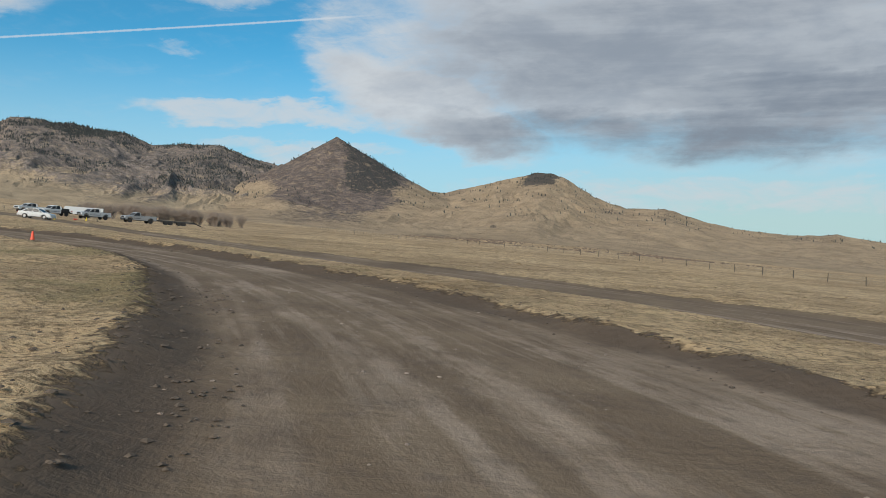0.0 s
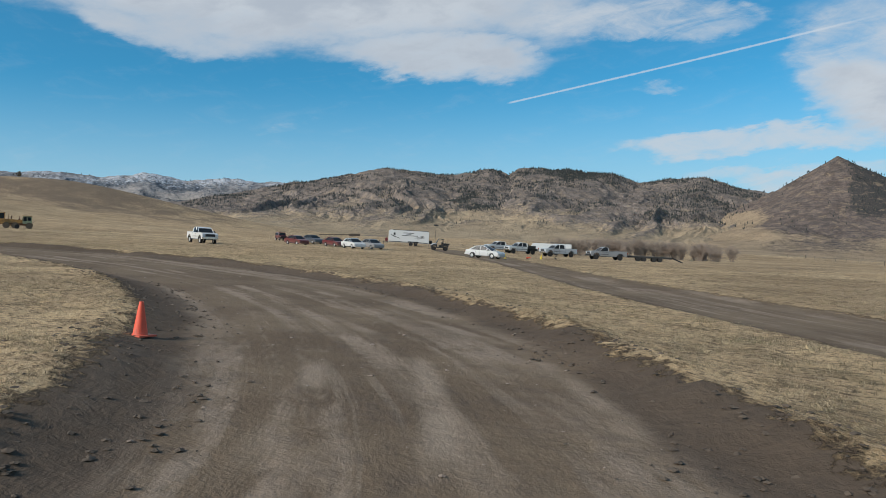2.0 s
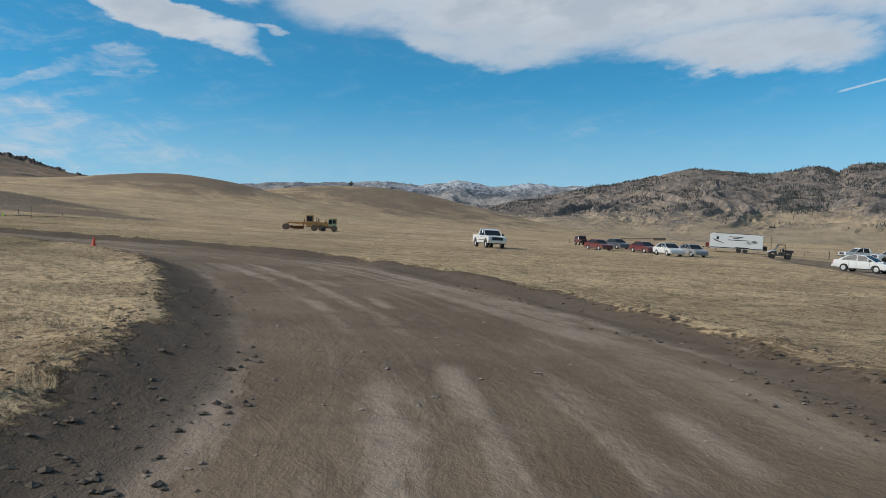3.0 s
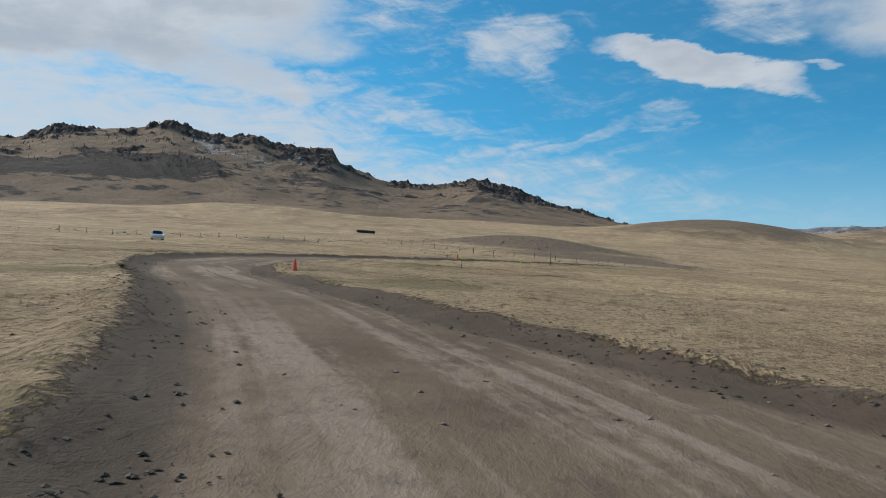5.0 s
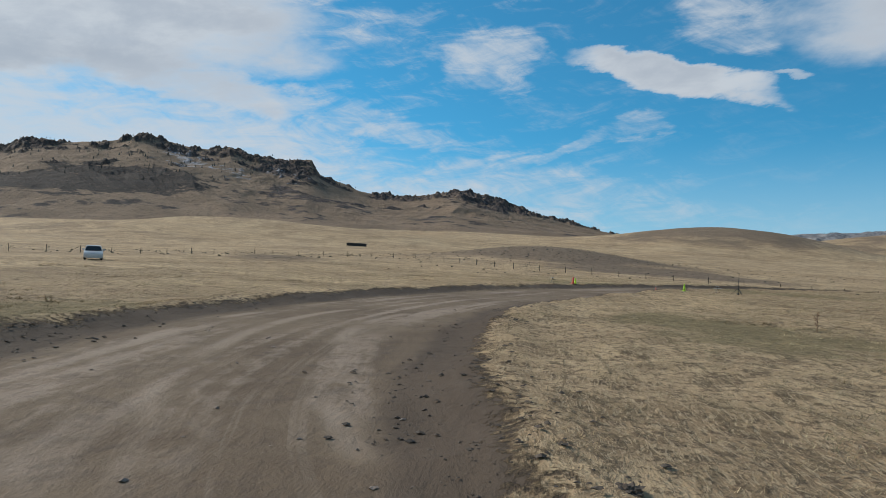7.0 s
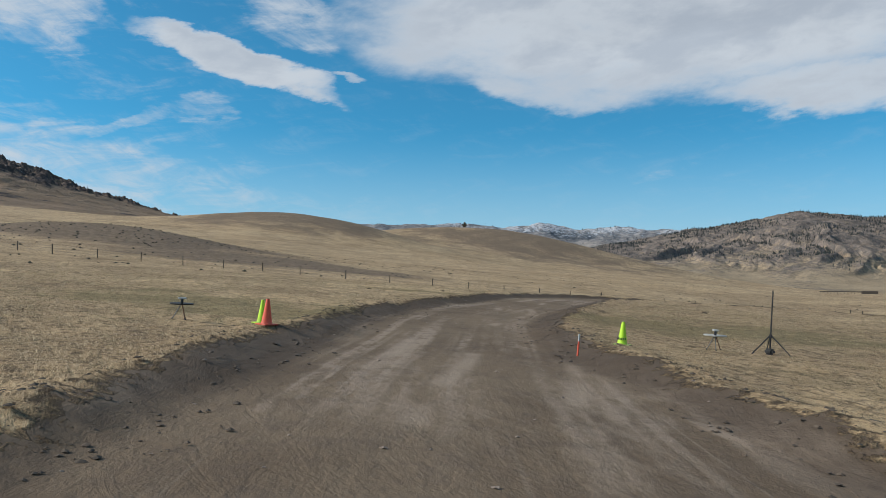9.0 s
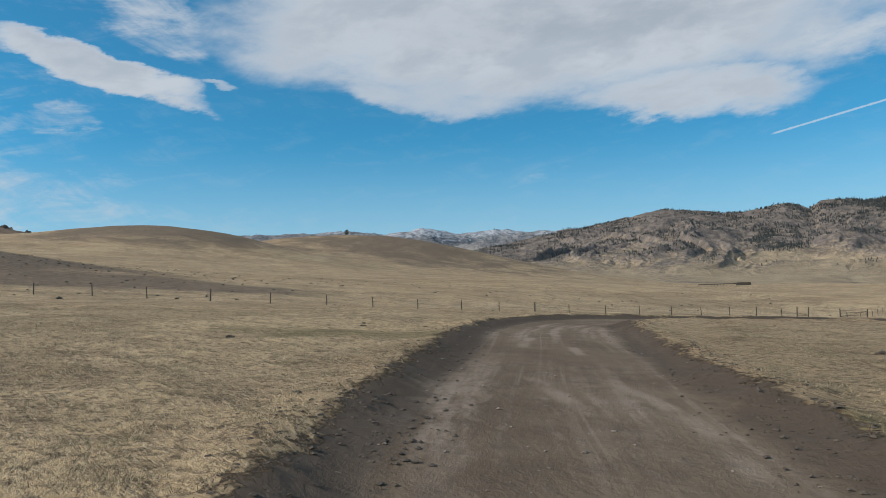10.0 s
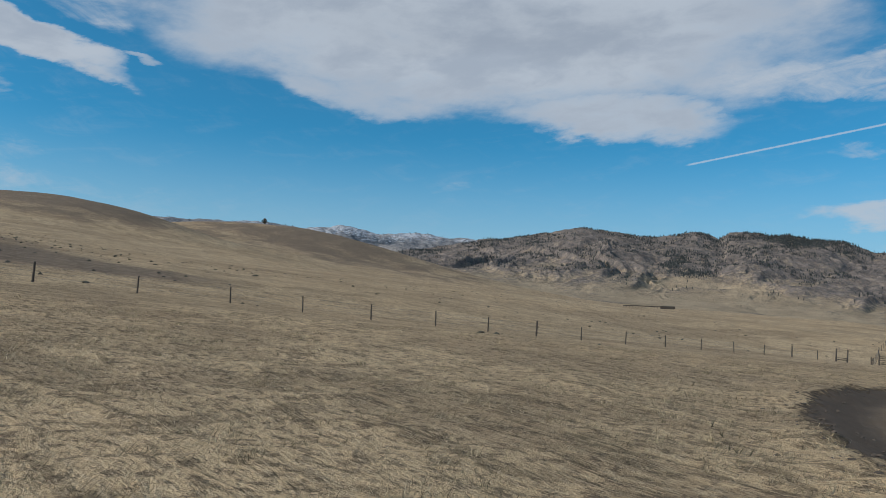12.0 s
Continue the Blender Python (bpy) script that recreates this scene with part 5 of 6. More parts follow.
def motor_grader(m):
    t = thing("motor_grader", m, "old rusty yellow motor grader parked in dry grass", "grader")
    bm = bm_new()
    slab(bm, [(0.2, 1.15), (3.6, 1.25), (4.3, 0.9), (4.35, 1.12), (3.7, 1.55), (0.2, 1.65)], 0.16, 0.04, 0.03)
    part("main_beam", bm, M_GRADER, t)
    part("rear_frame", box(bm_new(), -3.1, 0.3, -0.55, 0.55, 0.75, 1.05, 0.04), M_RUST, t)
    part("engine_hood", slab(bm_new(), [(-3.1, 1.0), (-0.85, 1.0), (-0.85, 1.75), (-2.95, 1.65)], 0.48, 0.08, 0.05), M_GRADER, t)
    for x in (-0.85, 0.35):
        for s in (-1, 1):
            part("cab_post", rod(bm_new(), (x, s * 0.62, 1.0), (x, s * 0.62, 2.85), 0.05), M_GRADER, t)
    part("cab_roof", box(bm_new(), -1.0, 0.5, -0.75, 0.75, 2.82, 2.95, 0.04), M_GRADER, t)
    part("cab_panel", box(bm_new(), -0.85, 0.35, -0.64, 0.64, 1.0, 1.75, 0.03), M_GRADER, t)
    part("seat", box(bm_new(), -0.6, -0.1, -0.25, 0.25, 1.75, 2.2, 0.05), M_TRIM, t)
    part("radiator", box(bm_new(), -3.35, -3.05, -0.52, 0.52, 0.95, 1.85, 0.05), M_RUST, t)
    part("fuel_tank", box(bm_new(), -1.0, 0.25, 0.55, 0.95, 0.85, 1.45, 0.06), M_GRADER, t)
    part("tool_box", box(bm_new(), -1.0, 0.25, -0.95, -0.55, 0.85, 1.35, 0.05), M_RUST, t)
    part("scarifier", box(bm_new(), 2.9, 3.3, -0.6, 0.6, 0.35, 0.95, 0.04), M_RUST, t)
    for s in (-1, 1):
        part("tandem_case", box(bm_new(), -2.9, -0.8, min(s * 0.55, s * 0.68), max(s * 0.55, s * 0.68), 0.45, 0.85, 0.06), M_GRADER, t)
        part("lift_cylinder", rod(bm_new(), (0.9, s * 0.42, 0.8), (0.75, s * 0.42, 2.15), 0.06), M_RUST, t)
        part("cab_window", box(bm_new(), -0.78, 0.28, min(s * 0.60, s * 0.63), max(s * 0.60, s * 0.63), 1.8, 2.75, 0.01), M_GLASS, t)
    part("exhaust", rod(bm_new(), (-1.5, 0.2, 1.7), (-1.5, 0.2, 2.7), 0.05), M_RUST, t)
    part("air_cleaner", rod(bm_new(), (-1.9, -0.2, 1.65), (-1.9, -0.2, 2.35), 0.1), M_RUST, t)
    bm = bm_new()
    for k in range(6):
        a0, a1 = radians(-35 + 70 * k / 6), radians(-35 + 70 * (k + 1) / 6)
        v = [bm.verts.new((1.6 + 0.25 * math.cos(a) + (0.5 * y), y, 0.55 + 0.45 * math.sin(a))) for a in (a0, a1) for y in (-1.7, 1.7)]
        bm.faces.new((v[0], v[1], v[3], v[2]))
    bmesh.ops.solidify(bm, geom=bm.faces[:], thickness=0.03)
    part("blade", bm, M_RUST, t, "curved rusty blade")
    bm = bm_new()
    lathe(bm, [(0.55, 0.78), (0.62, 0.78), (0.62, 0.88), (0.55, 0.88)], 24, Matrix.Translation((1.5, 0, 0)))
    part("turntable", bm, M_GRADER, t)
    part("front_axle", box(bm_new(), 4.0, 4.25, -0.95, 0.95, 0.5, 0.75, 0.04), M_RUST, t)
    for s in (-1, 1):
        add_wheel("grader", 4.1, s * 0.98, 0.62, t)
        for x in (-2.55, -1.15):
            add_wheel("grader", x, s * 0.85, 0.62, t)
        part("lift_arm", rod(bm_new(), (1.3, s * 0.3, 1.6), (1.6, s * 0.8, 0.85), 0.06), M_GRADER, t)


def old_tractor(m):
    t = thing("tractor", m, "old yellow tractor with a pale glazed cab in dry grass", "tractor")
    part("chassis", box(bm_new(), -1.3, 1.4, -0.5, 0.5, 0.6, 1.0, 0.05), M_RUST, t)
    part("bonnet", slab(bm_new(), [(0.4, 1.0), (1.6, 1.0), (1.6, 1.55), (0.4, 1.7)], 0.42, 0.08, 0.05), M_GRADER, t)
    cab = part("cab", box(bm_new(), -1.1, 0.4, -0.72, 0.72, 0.95, 2.35, 0.06), M_PALEGREEN, t)
    for s in (-1, 1):
        part("cab_window", box(bm_new(), -0.95, -0.38, min(s * 0.70, s * 0.735), max(s * 0.70, s * 0.735), 1.55, 2.2, 0.01), M_GLASS, cab)
        part("cab_window", box(bm_new(), -0.28, 0.28, min(s * 0.70, s * 0.735), max(s * 0.70, s * 0.735), 1.45, 2.2, 0.01), M_GLASS, cab)
        add_wheel("grader", -0.7, s * 0.85, 0.62, t)
        add_wheel("truck", 1.25, s * 0.7, 0.40, t)
    part("windscreen", box(bm_new(), 0.38, 0.42, -0.6, 0.6, 1.5, 2.2, 0.01), M_GLASS, cab)
    part("rear_window", box(bm_new(), -1.13, -1.09, -0.6, 0.6, 1.5, 2.2, 0.01), M_GLASS, cab)
    part("roof", box(bm_new(), -1.2, 0.5, -0.8, 0.8, 2.35, 2.45, 0.04), M_GRADER, t)
    part("exhaust", rod(bm_new(), (0.9, 0.15, 1.6), (0.9, 0.15, 2.4), 0.04), M_RUST, t)


# ---- cones and timing gear ----
def cone_paint(name, c):
    b = Mat(name)
    v = b.coords(local=True)
    sep = b.nt.nodes.new("ShaderNodeSeparateXYZ")
    b.nt.links.new(v, sep.inputs[0])
    n = b.noise(v, 14.0, 5, 0.65)
    smear = b.noise(b.coords((9, 9, 2), True), 1.0, 5, 0.7, 0.4)
    col = b.mix(b.m("MULTIPLY", b.ramp(smear, 0.5, 0.72), 0.45), c, shade(c, 0.5))
    col = b.mix(b.m("MULTIPLY", b.ramp(b.m("ADD", b.m("MULTIPLY", sep.outputs[2], -1.6), n), 0.15, 0.7), 0.4), col, rgb(0.30, 0.22, 0.16))
    return b.done(col, 0.5, 0.0)


M_ORANGE = cone_paint("orange_cone_plastic", rgb(0.78, 0.10, 0.045))
M_LIME = cone_paint("lime_cone_plastic", rgb(0.50, 0.78, 0.02))
M_YELLOW = cone_paint("yellow_cone_plastic", rgb(0.75, 0.55, 0.03))


def traffic_cone(m, material, label, high=0.60, bars=False, group="track cones"):
    t = thing("traffic_cone", m, label, "traffic cone", group)
    k = high / 0.60
    bm = bm_new()
    lathe(bm, [(0.132 * k, 0.028 * k), (0.124 * k, 0.05 * k), (0.088 * k, 0.28 * k), (0.086 * k, 0.285 * k), (0.050 * k, 0.52 * k), (0.038 * k, 0.592 * k), (0.034 * k, 0.60 * k), (0.026 * k, 0.60 * k), (0.026 * k, 0.56 * k)], 28)
    part("body", bm, material, t)
    bm = bm_new()
    h = 0.225 * k
    box(bm, -h, h, -h, h, 0.0, 0.03 * k, 0.012)
    for v in bm.verts:
        if abs(v.co.x) > h * 0.8 and abs(v.co.y) > h * 0.8:
            v.co.x *= 0.86
            v.co.y *= 0.86
            v.co.z += 0.012
    part("base", bm, material, t)
    if bars:
        for i in range(6):
            a = radians(-66 + i * 24)
            bm = bm_new()
            r = 0.118 * k
            rod(bm, (r * math.cos(a), r * math.sin(a), 0.150 * k), (0.110 * k * math.cos(a), 0.110 * k * math.sin(a), 0.205 * k), 0.013 * k, 0.011 * k, 5)
            part("lettering_bar", bm, M_TRIM, t, "black bar of lettering")
    return t


M_BEAMBOX = plain("pale_grey_sensor_case", rgb(0.42, 0.42, 0.40), 0.5, var=0.15)


def low_tripod(m, tone, label):
    t = thing("timing_tripod", m, label, "tripod", "timing tripods")
    for k in range(3):
        a = radians(25 + 120 * k)
        leg = part("leg", rod(bm_new(), (0.03 * math.cos(a), 0.03 * math.sin(a), 0.34), (0.2 * math.cos(a), 0.2 * math.sin(a), 0.0), 0.014, 0.011), M_WIRE if k else M_RUST, t)
        part("foot", rod(bm_new(), (0.19 * math.cos(a), 0.19 * math.sin(a), 0.0), (0.21 * math.cos(a), 0.21 * math.sin(a), 0.03), 0.02, 0.02), M_TRIM, leg)
    part("tray", lathe(bm_new(), [(0.05, 0.35), (0.27, 0.36), (0.29, 0.385), (0.28, 0.395), (0.05, 0.38)], 24), tone, t, "round grey rain tray")
    part("neck", rod(bm_new(), (0, 0, 0.38), (0, 0, 0.50), 0.035, 0.03), M_TRIM, t)
    part("sensor", box(bm_new(), -0.06, 0.06, -0.10, 0.10, 0.49, 0.53, 0.01), M_BEAMBOX, t)


def tall_tripod(m, high, label):
    t = thing("mast_tripod", m, label, "tripod", "mast tripods")
    part("mast", rod(bm_new(), (0, 0, 0.1), (0, 0, high), 0.022, 0.016), M_STEEL, t)
    part("collar", rod(bm_new(), (0, 0, 0.42), (0, 0, 0.52), 0.04), M_TRIM, t)
    for k in range(3):
        a = radians(20 + 120 * k)
        part("leg", rod(bm_new(), (0.03 * math.cos(a), 0.03 * math.sin(a), 0.48), (0.55 * math.cos(a), 0.55 * math.sin(a), 0.0), 0.018, 0.014), M_STEEL, t)
    part("sandbag", box(bm_new(), -0.13, 0.13, -0.09, 0.09, 0.0, 0.16, 0.05), M_TRIM, t)


def marker_stake(m):
    t = thing("marker_stake", m, "thin orange stake with a pale top in soil", "stake")
    part("shaft", rod(bm_new(), (0, 0, -0.1), (0.015, 0, 0.36), 0.022, 0.02), M_ORANGE, t)
    part("tip", rod(bm_new(), (0.015, 0, 0.36), (0.02, 0, 0.52), 0.024, 0.02), M_BEAMBOX, t, "pale stake tip")


def weed_stalk(m):
    t = thing("weed_stalk", m, "tall dead brown weed stalk in dry grass", "weed")
    rng = random.Random(3)
    part("stem", rod(bm_new(), (0, 0, -0.05), (-0.06, 0.02, 0.6), 0.012, 0.006), M_RUST, t)
    for k in range(7):
        z = 0.12 + 0.065 * k
        a = rng.uniform(0, 2 * math.pi)
        part("twig", rod(bm_new(), (-0.06 * z / 0.6, 0, z), (-0.06 * z / 0.6 + 0.07 * math.cos(a), 0.07 * math.sin(a), z + 0.1), 0.006, 0.012, 5), M_RUST, t)


# ---- the track's gear ----
for cx, cy, yaw, lab in ((-20.2, 37.1, 10, "orange traffic cone on dark soil at the track edge"), (-59.3, 46.0, 30, "scuffed orange traffic cone beside wheel ruts"),
                         (-93.2, 35.9, 15, "orange traffic cone at the inside of the bend")):
    traffic_cone(stand(cx, cy, yaw), M_ORANGE, lab)
traffic_cone(stand(-157.0, 36.2, 25), M_ORANGE, "scuffed orange cone before a lime one at the gate", group="gate cones")
marker_stake(stand(-153.4, 42.2, 40))
weed_stalk(stand(-118.4, 41.1, 15))
traffic_cone(stand(-158.8, 36.5, 20), M_LIME, "lime green traffic cone in grass at the gate", group="gate cones")
traffic_cone(stand(-154.8, 44.6, -55), M_LIME, "lime green traffic cone with a band of black lettering", bars=True, group="gate cones")
low_tripod(stand(-159.1, 34.6, 0), M_TRIM, "low tripod with a flat dark tray in grass")
low_tripod(stand(-154.0, 46.9, 60), M_BEAMBOX, "low tripod with a pale grey tray in grass")
tall_tripod(stand(-153.5, 48.3, 0), 1.65, "black tripod with a thin upright mast in grass")

# ---- the parking place ----
pickup_truck(stand(-86.3, 87.3, -18), P_WHITE, "white crew cab pickup standing alone in dry grass")
sedan(stand(-56.0, 104.0, 4), P_WHITE, "white sports saloon beside the side lane", True)
pickup_truck(stand(-81.5, 149.0, 238), P_WHITE, "white crew cab pickup behind another white truck")
pickup_truck(stand(-74.6, 144.8, 238), P_WHITE, "white crew cab truck with a black flatbed", True, True)
pickup_truck(stand(-64.8, 139.8, 236), P_SILVER, "silver crew cab pickup with chrome bumper", True)
pickup_truck(stand(-55.4, 137.2, 226), P_GREY, "grey regular cab pickup with dark front", False, bumper=M_TRIM, bed_paint=P_SILVER)
low_trailer(stand(-50.8, 142.3, 208))
utility_vehicle(stand(-81.7, 130.3, 222))
enclosed_trailer(stand(-93.0, 136.4, 217))
sedan(stand(-96.0, 112.0, -10), P_RED, "dark red hatchback on trodden grass")
sedan(stand(-89.4, 113.6, -14), P_RED, "dark red saloon behind a white one")
sedan(stand(-80.6, 108.2, -22), P_WHITE, "white estate car with grey lower body")
sedan(stand(-81.0, 112.6, -20), P_GREY, "grey saloon behind a white car")
sedan(stand(-100.5, 119.8, -12), P_BLUE, "dark blue saloon behind a red hatchback")
boxy_suv(stand(-131.0, 140.5, -25), P_RED, "boxy dark red off-road car on grass")
sedan(stand(-166.0, -11.0, 31), P_WHITE, "white saloon standing far out in the pasture")
motor_grader(stand(-154.6, 94.0, 244))
old_tractor(stand(-152.6, 97.6, 246))
tall_tripod(stand(-54.0, 118.0, 0), 1.1, "small black tripod on grass in front of trucks")
traffic_cone(stand(-55.3, 107.4, 0), M_YELLOW, "small yellow cone beside the side lane", 0.55, group="parking cones")
traffic_cone(stand(-53.2, 112.5, 0), M_YELLOW, "small yellow cone in front of the silver pickup", 0.6, group="parking cones")
traffic_cone(stand(-53.8, 109.8, 30) @ pose(0, 0, 0.17, 0, 80, 0), M_ORANGE, "orange cone lying on its side in grass", 0.6, group="parking cones")


def storage_trailer(m):
    t = thing("cargo_trailer", m, "low white cargo trailer behind pickup trucks", "trailer")
    part("body", slab(bm_new(), [(-3.6, 0.6), (3.6, 0.6), (3.7, 1.4), (3.4, 2.1), (-3.6, 2.1)], 1.1, 0.06, 0.04), P_WHITE, t)
    for s in (-1, 1):
        for x in (-0.9, -0.1):
            add_wheel("trailer", x, s * 1.0, 0.34, t)
    part("drawbar", rod(bm_new(), (3.6, 0, 0.6), (4.8, 0, 0.5), 0.06), M_STEEL, t)
    part("jack", rod(bm_new(), (4.6, 0, 0.0), (4.6, 0, 0.7), 0.04), M_STEEL, t)


storage_trailer(stand(-73.0, 153.0, 208))


def antenna_mast(m):
    t = thing("antenna_mast", m, "thin dark mast with two vanes beside the trailer", "mast")
    part("pole", rod(bm_new(), (0, 0, 0), (0, 0, 4.2), 0.03, 0.02), M_STEEL, t)
    for s in (-1, 1):
        part("vane", box(bm_new(), min(0, s * 0.45), max(0, s * 0.45), -0.02, 0.02, 3.9, 4.15, 0.008), M_TRIM, t)


antenna_mast(stand(-89.5, 139.6, 30))


# ---- fences ----
def post_mesh(h, r, name="post"):
    bm = bm_new()
    rod(bm, (0, 0, -0.15), (0.01, 0, h), r, r * 0.9, 7)
    me = bpy.data.meshes.new(name)
    bm.to_mesh(me)
    bm.free()
    me.materials.append(M_POST)
    return me


POST_THIN, POST_TALL = post_mesh(1.15, 0.055), post_mesh(1.28, 0.075)


def fence(corners, gap, label, seed, tall_every=7):
    rng = random.Random(seed)
    t = thing("fence", Matrix.Identity(4), label, "fence", "pasture fences")
    pts = []
    for (ax, ay), (bx, by) in zip(corners[:-1], corners[1:]):
        n = max(1, round(math.hypot(bx - ax, by - ay) / gap))
        pts += [(ax + (bx - ax) * k / n, ay + (by - ay) * k / n) for k in range(n)]
    pts.append(corners[-1])
    zs = land(np.array([p[0] for p in pts]), np.array([p[1] for p in pts]))
    for k, ((x, y), z) in enumerate(zip(pts, zs)):
        p = part("post", POST_TALL if k % tall_every == 0 else POST_THIN, None, t)
        p.matrix_basis = pose(x, y, float(z), rng.uniform(-3, 3), rng.uniform(-3, 3), rng.uniform(0, 360))
    for h in (0.35, 0.68, 1.0):
        bm = bm_new()
        for k in range(len(pts) - 1):
            rod(bm, (*pts[k], float(zs[k]) + h), (*pts[k + 1], float(zs[k + 1]) + h), 0.007, n=3)
        part("wire", bm, M_WIRE, t)


fence([(-243, 30), (-240, 60), (-236, 78), (-230, 92), (-227, 106), (-226, 124), (-224, 147)], 5.3, "wire fence with thin dark posts across the pasture", 1)
fence([(-190, -44), (-252, -22), (-273, 6), (-243, 30)], 6.2, "wire fence with dark posts below the rocky slope", 2)
fence([(60, 70), (52, 92), (41, 126), (12, 182), (-19, 239), (-62, 300)], 6.0, "long wire fence with dark posts on the plain", 3)
fence([(-226, 170), (-240, 215), (-262, 300)], 6.5, "far wire fence running down the pasture", 4)
fence([(-168, 170), (-120, 160), (-96, 165), (-62, 176)], 4.0, "dark fence behind the parked vehicles", 5, 2)


def gate(m, wide, label, rails=5):
    t = thing("farm_gate", m, label, "gate")
    for x in (0, wide):
        part("gate_post", rod(bm_new(), (x, 0, -0.2), (x, 0, 1.55), 0.09, 0.08, 10), M_POST, t)
    for k in range(rails):
        part("rail", rod(bm_new(), (0, 0, 0.25 + k * 0.24), (wide, 0, 0.25 + k * 0.24), 0.028), M_POST, t)
    part("brace", rod(bm_new(), (0, 0, 0.25), (wide, 0, 0.25 + (rails - 1) * 0.24), 0.025), M_POST, t)


def facing(ax, ay, bx, by):
    return math.degrees(math.atan2(by - ay, bx - ax))


gate(stand(-221.0, 158.0, facing(-223.6, 161.8, -222, 167.5)), 5.6, "dark metal farm gate in the wire fence")
gate(stand(-222.5, 148.5, 83), 2.6, "open frame of pale poles by the gate", 2)


def feed_bunk(m, n):
    t = thing("feed_bunk", m, "long low wooden feed bunk in the far pasture", "feed bunk")
    for k in range(n):
        part("leg", box(bm_new(), k * 2.4 - 0.1, k * 2.4 + 0.1, -0.5, 0.5, -0.3, 1.3, 0.02), M_POST, t)
    part("trough", box(bm_new(), -0.6, (n - 1) * 2.4 + 0.6, -0.45, 0.45, 1.0, 1.7, 0.04), M_POST, t)
    part("hay_stack", box(bm_new(), (n - 4) * 2.4, (n + 0.6) * 2.4, -1.6, 1.3, -0.3, 2.1, 0.3), M_POST, t, "dark heap of old hay")


feed_bunk(stand(-540, 560, 45, tilt=False), 16)


def water_tank(m):
    t = thing("water_tank", m, "long black stock tank on the hillside", "tank")
    part("tank", box(bm_new(), -5.5, 5.5, -1.2, 1.2, 0.0, 1.9, 0.25), M_TRIM, t)
    part("rim", box(bm_new(), -5.6, 5.6, -1.3, 1.3, 1.82, 1.95, 0.03), M_STEEL, t)


water_tank(stand(-508.6, -62.3, 98, 0.3))


def shed(m):
    t = thing("shed", m, "small dark shed at the foot of the hills", "shed")
    part("wall", box(bm_new(), -7, 7, -4, 4, -1.0, 3.6, 0.05), M_WOOD, t)
    part("roof", slab(bm_new(), [(-7.5, 3.5), (7.5, 3.5), (7.4, 3.9), (0, 5.6), (-7.4, 3.9)], 4.6, 0.1, 0.05), M_STEEL, t)
    part("door", box(bm_new(), -1.4, 1.4, -4.06, -3.98, -0.8, 2.6, 0.02), M_POST, t)


shed(pose(136, 2033, -18.6, 0, 0, 10))


# ---- shrubs and a tree ----
M_TWIG = plain("bare_willow_twigs", rgb(0.26, 0.205, 0.165), 0.9, var=0.3, scale=1.5)
M_BRUSH = plain("dark_sagebrush", rgb(0.085, 0.072, 0.050), 0.9, var=0.4, scale=2)


def willow(m, h, seed, label):
    """A leafless shrub: many stems from one root, each forking into thin twigs."""
    rng = random.Random(seed)
    t = thing("willow_shrub", m, label, "shrub", "bare willow shrubs")
    stems, twigs = bm_new(), bm_new()
    for _ in range(16):
        a, lean = rng.uniform(0, 2 * math.pi), rng.uniform(0.05, 0.55)
        root = Vector((rng.uniform(-0.5, 0.5), rng.uniform(-0.5, 0.5), -0.1))
        tip = root + Vector((math.cos(a) * lean, math.sin(a) * lean, 1.0)) * h * rng.uniform(0.55, 0.85)
        rod(stems, root, tip, 0.05, 0.02, 4)
        for _ in range(11):
            s = root.lerp(tip, rng.uniform(0.3, 1.0))
            e = s + Vector((rng.gauss(0, 0.22), rng.gauss(0, 0.22), rng.uniform(0.12, 0.36))) * h
            rod(twigs, s, e, 0.022, 0.008, 3)
            for _ in range(2):
                s2 = s.lerp(e, rng.uniform(0.4, 0.95))
                rod(twigs, s2, s2 + Vector((rng.gauss(0, 0.1), rng.gauss(0, 0.1), rng.uniform(0.05, 0.18))) * h, 0.014, 0.006, 3)
    part("stem", stems, M_TWIG, t)
    part("twig", twigs, M_TWIG, t)
    return t


rs = random.Random(4)
protos = [willow(stand(-77, 186, 0, tilt=False), 4.1, 1, "bare brown willow shrub behind parked trucks"), willow(stand(-70, 190, 40, tilt=False), 3.4, 2, "bare brown willow shrub behind parked trucks"),
          willow(stand(-62, 192, 10, tilt=False), 2.6, 3, "low bare willow shrub behind parked trucks")]
for k in range(46):
    f = k / 45
    wx, wy = -81 + 28 * f + rs.uniform(-1.5, 1.5), 178 + 13 * f + rs.uniform(-7, 9)
    copy_thing(protos[rs.choice((0, 1, 1, 2))], stand(wx, wy, rs.uniform(0, 360), tilt=False))


M_JUNIPER = plain("brown_green_juniper", rgb(0.085, 0.07, 0.045), 0.9, var=0.4, scale=0.6)


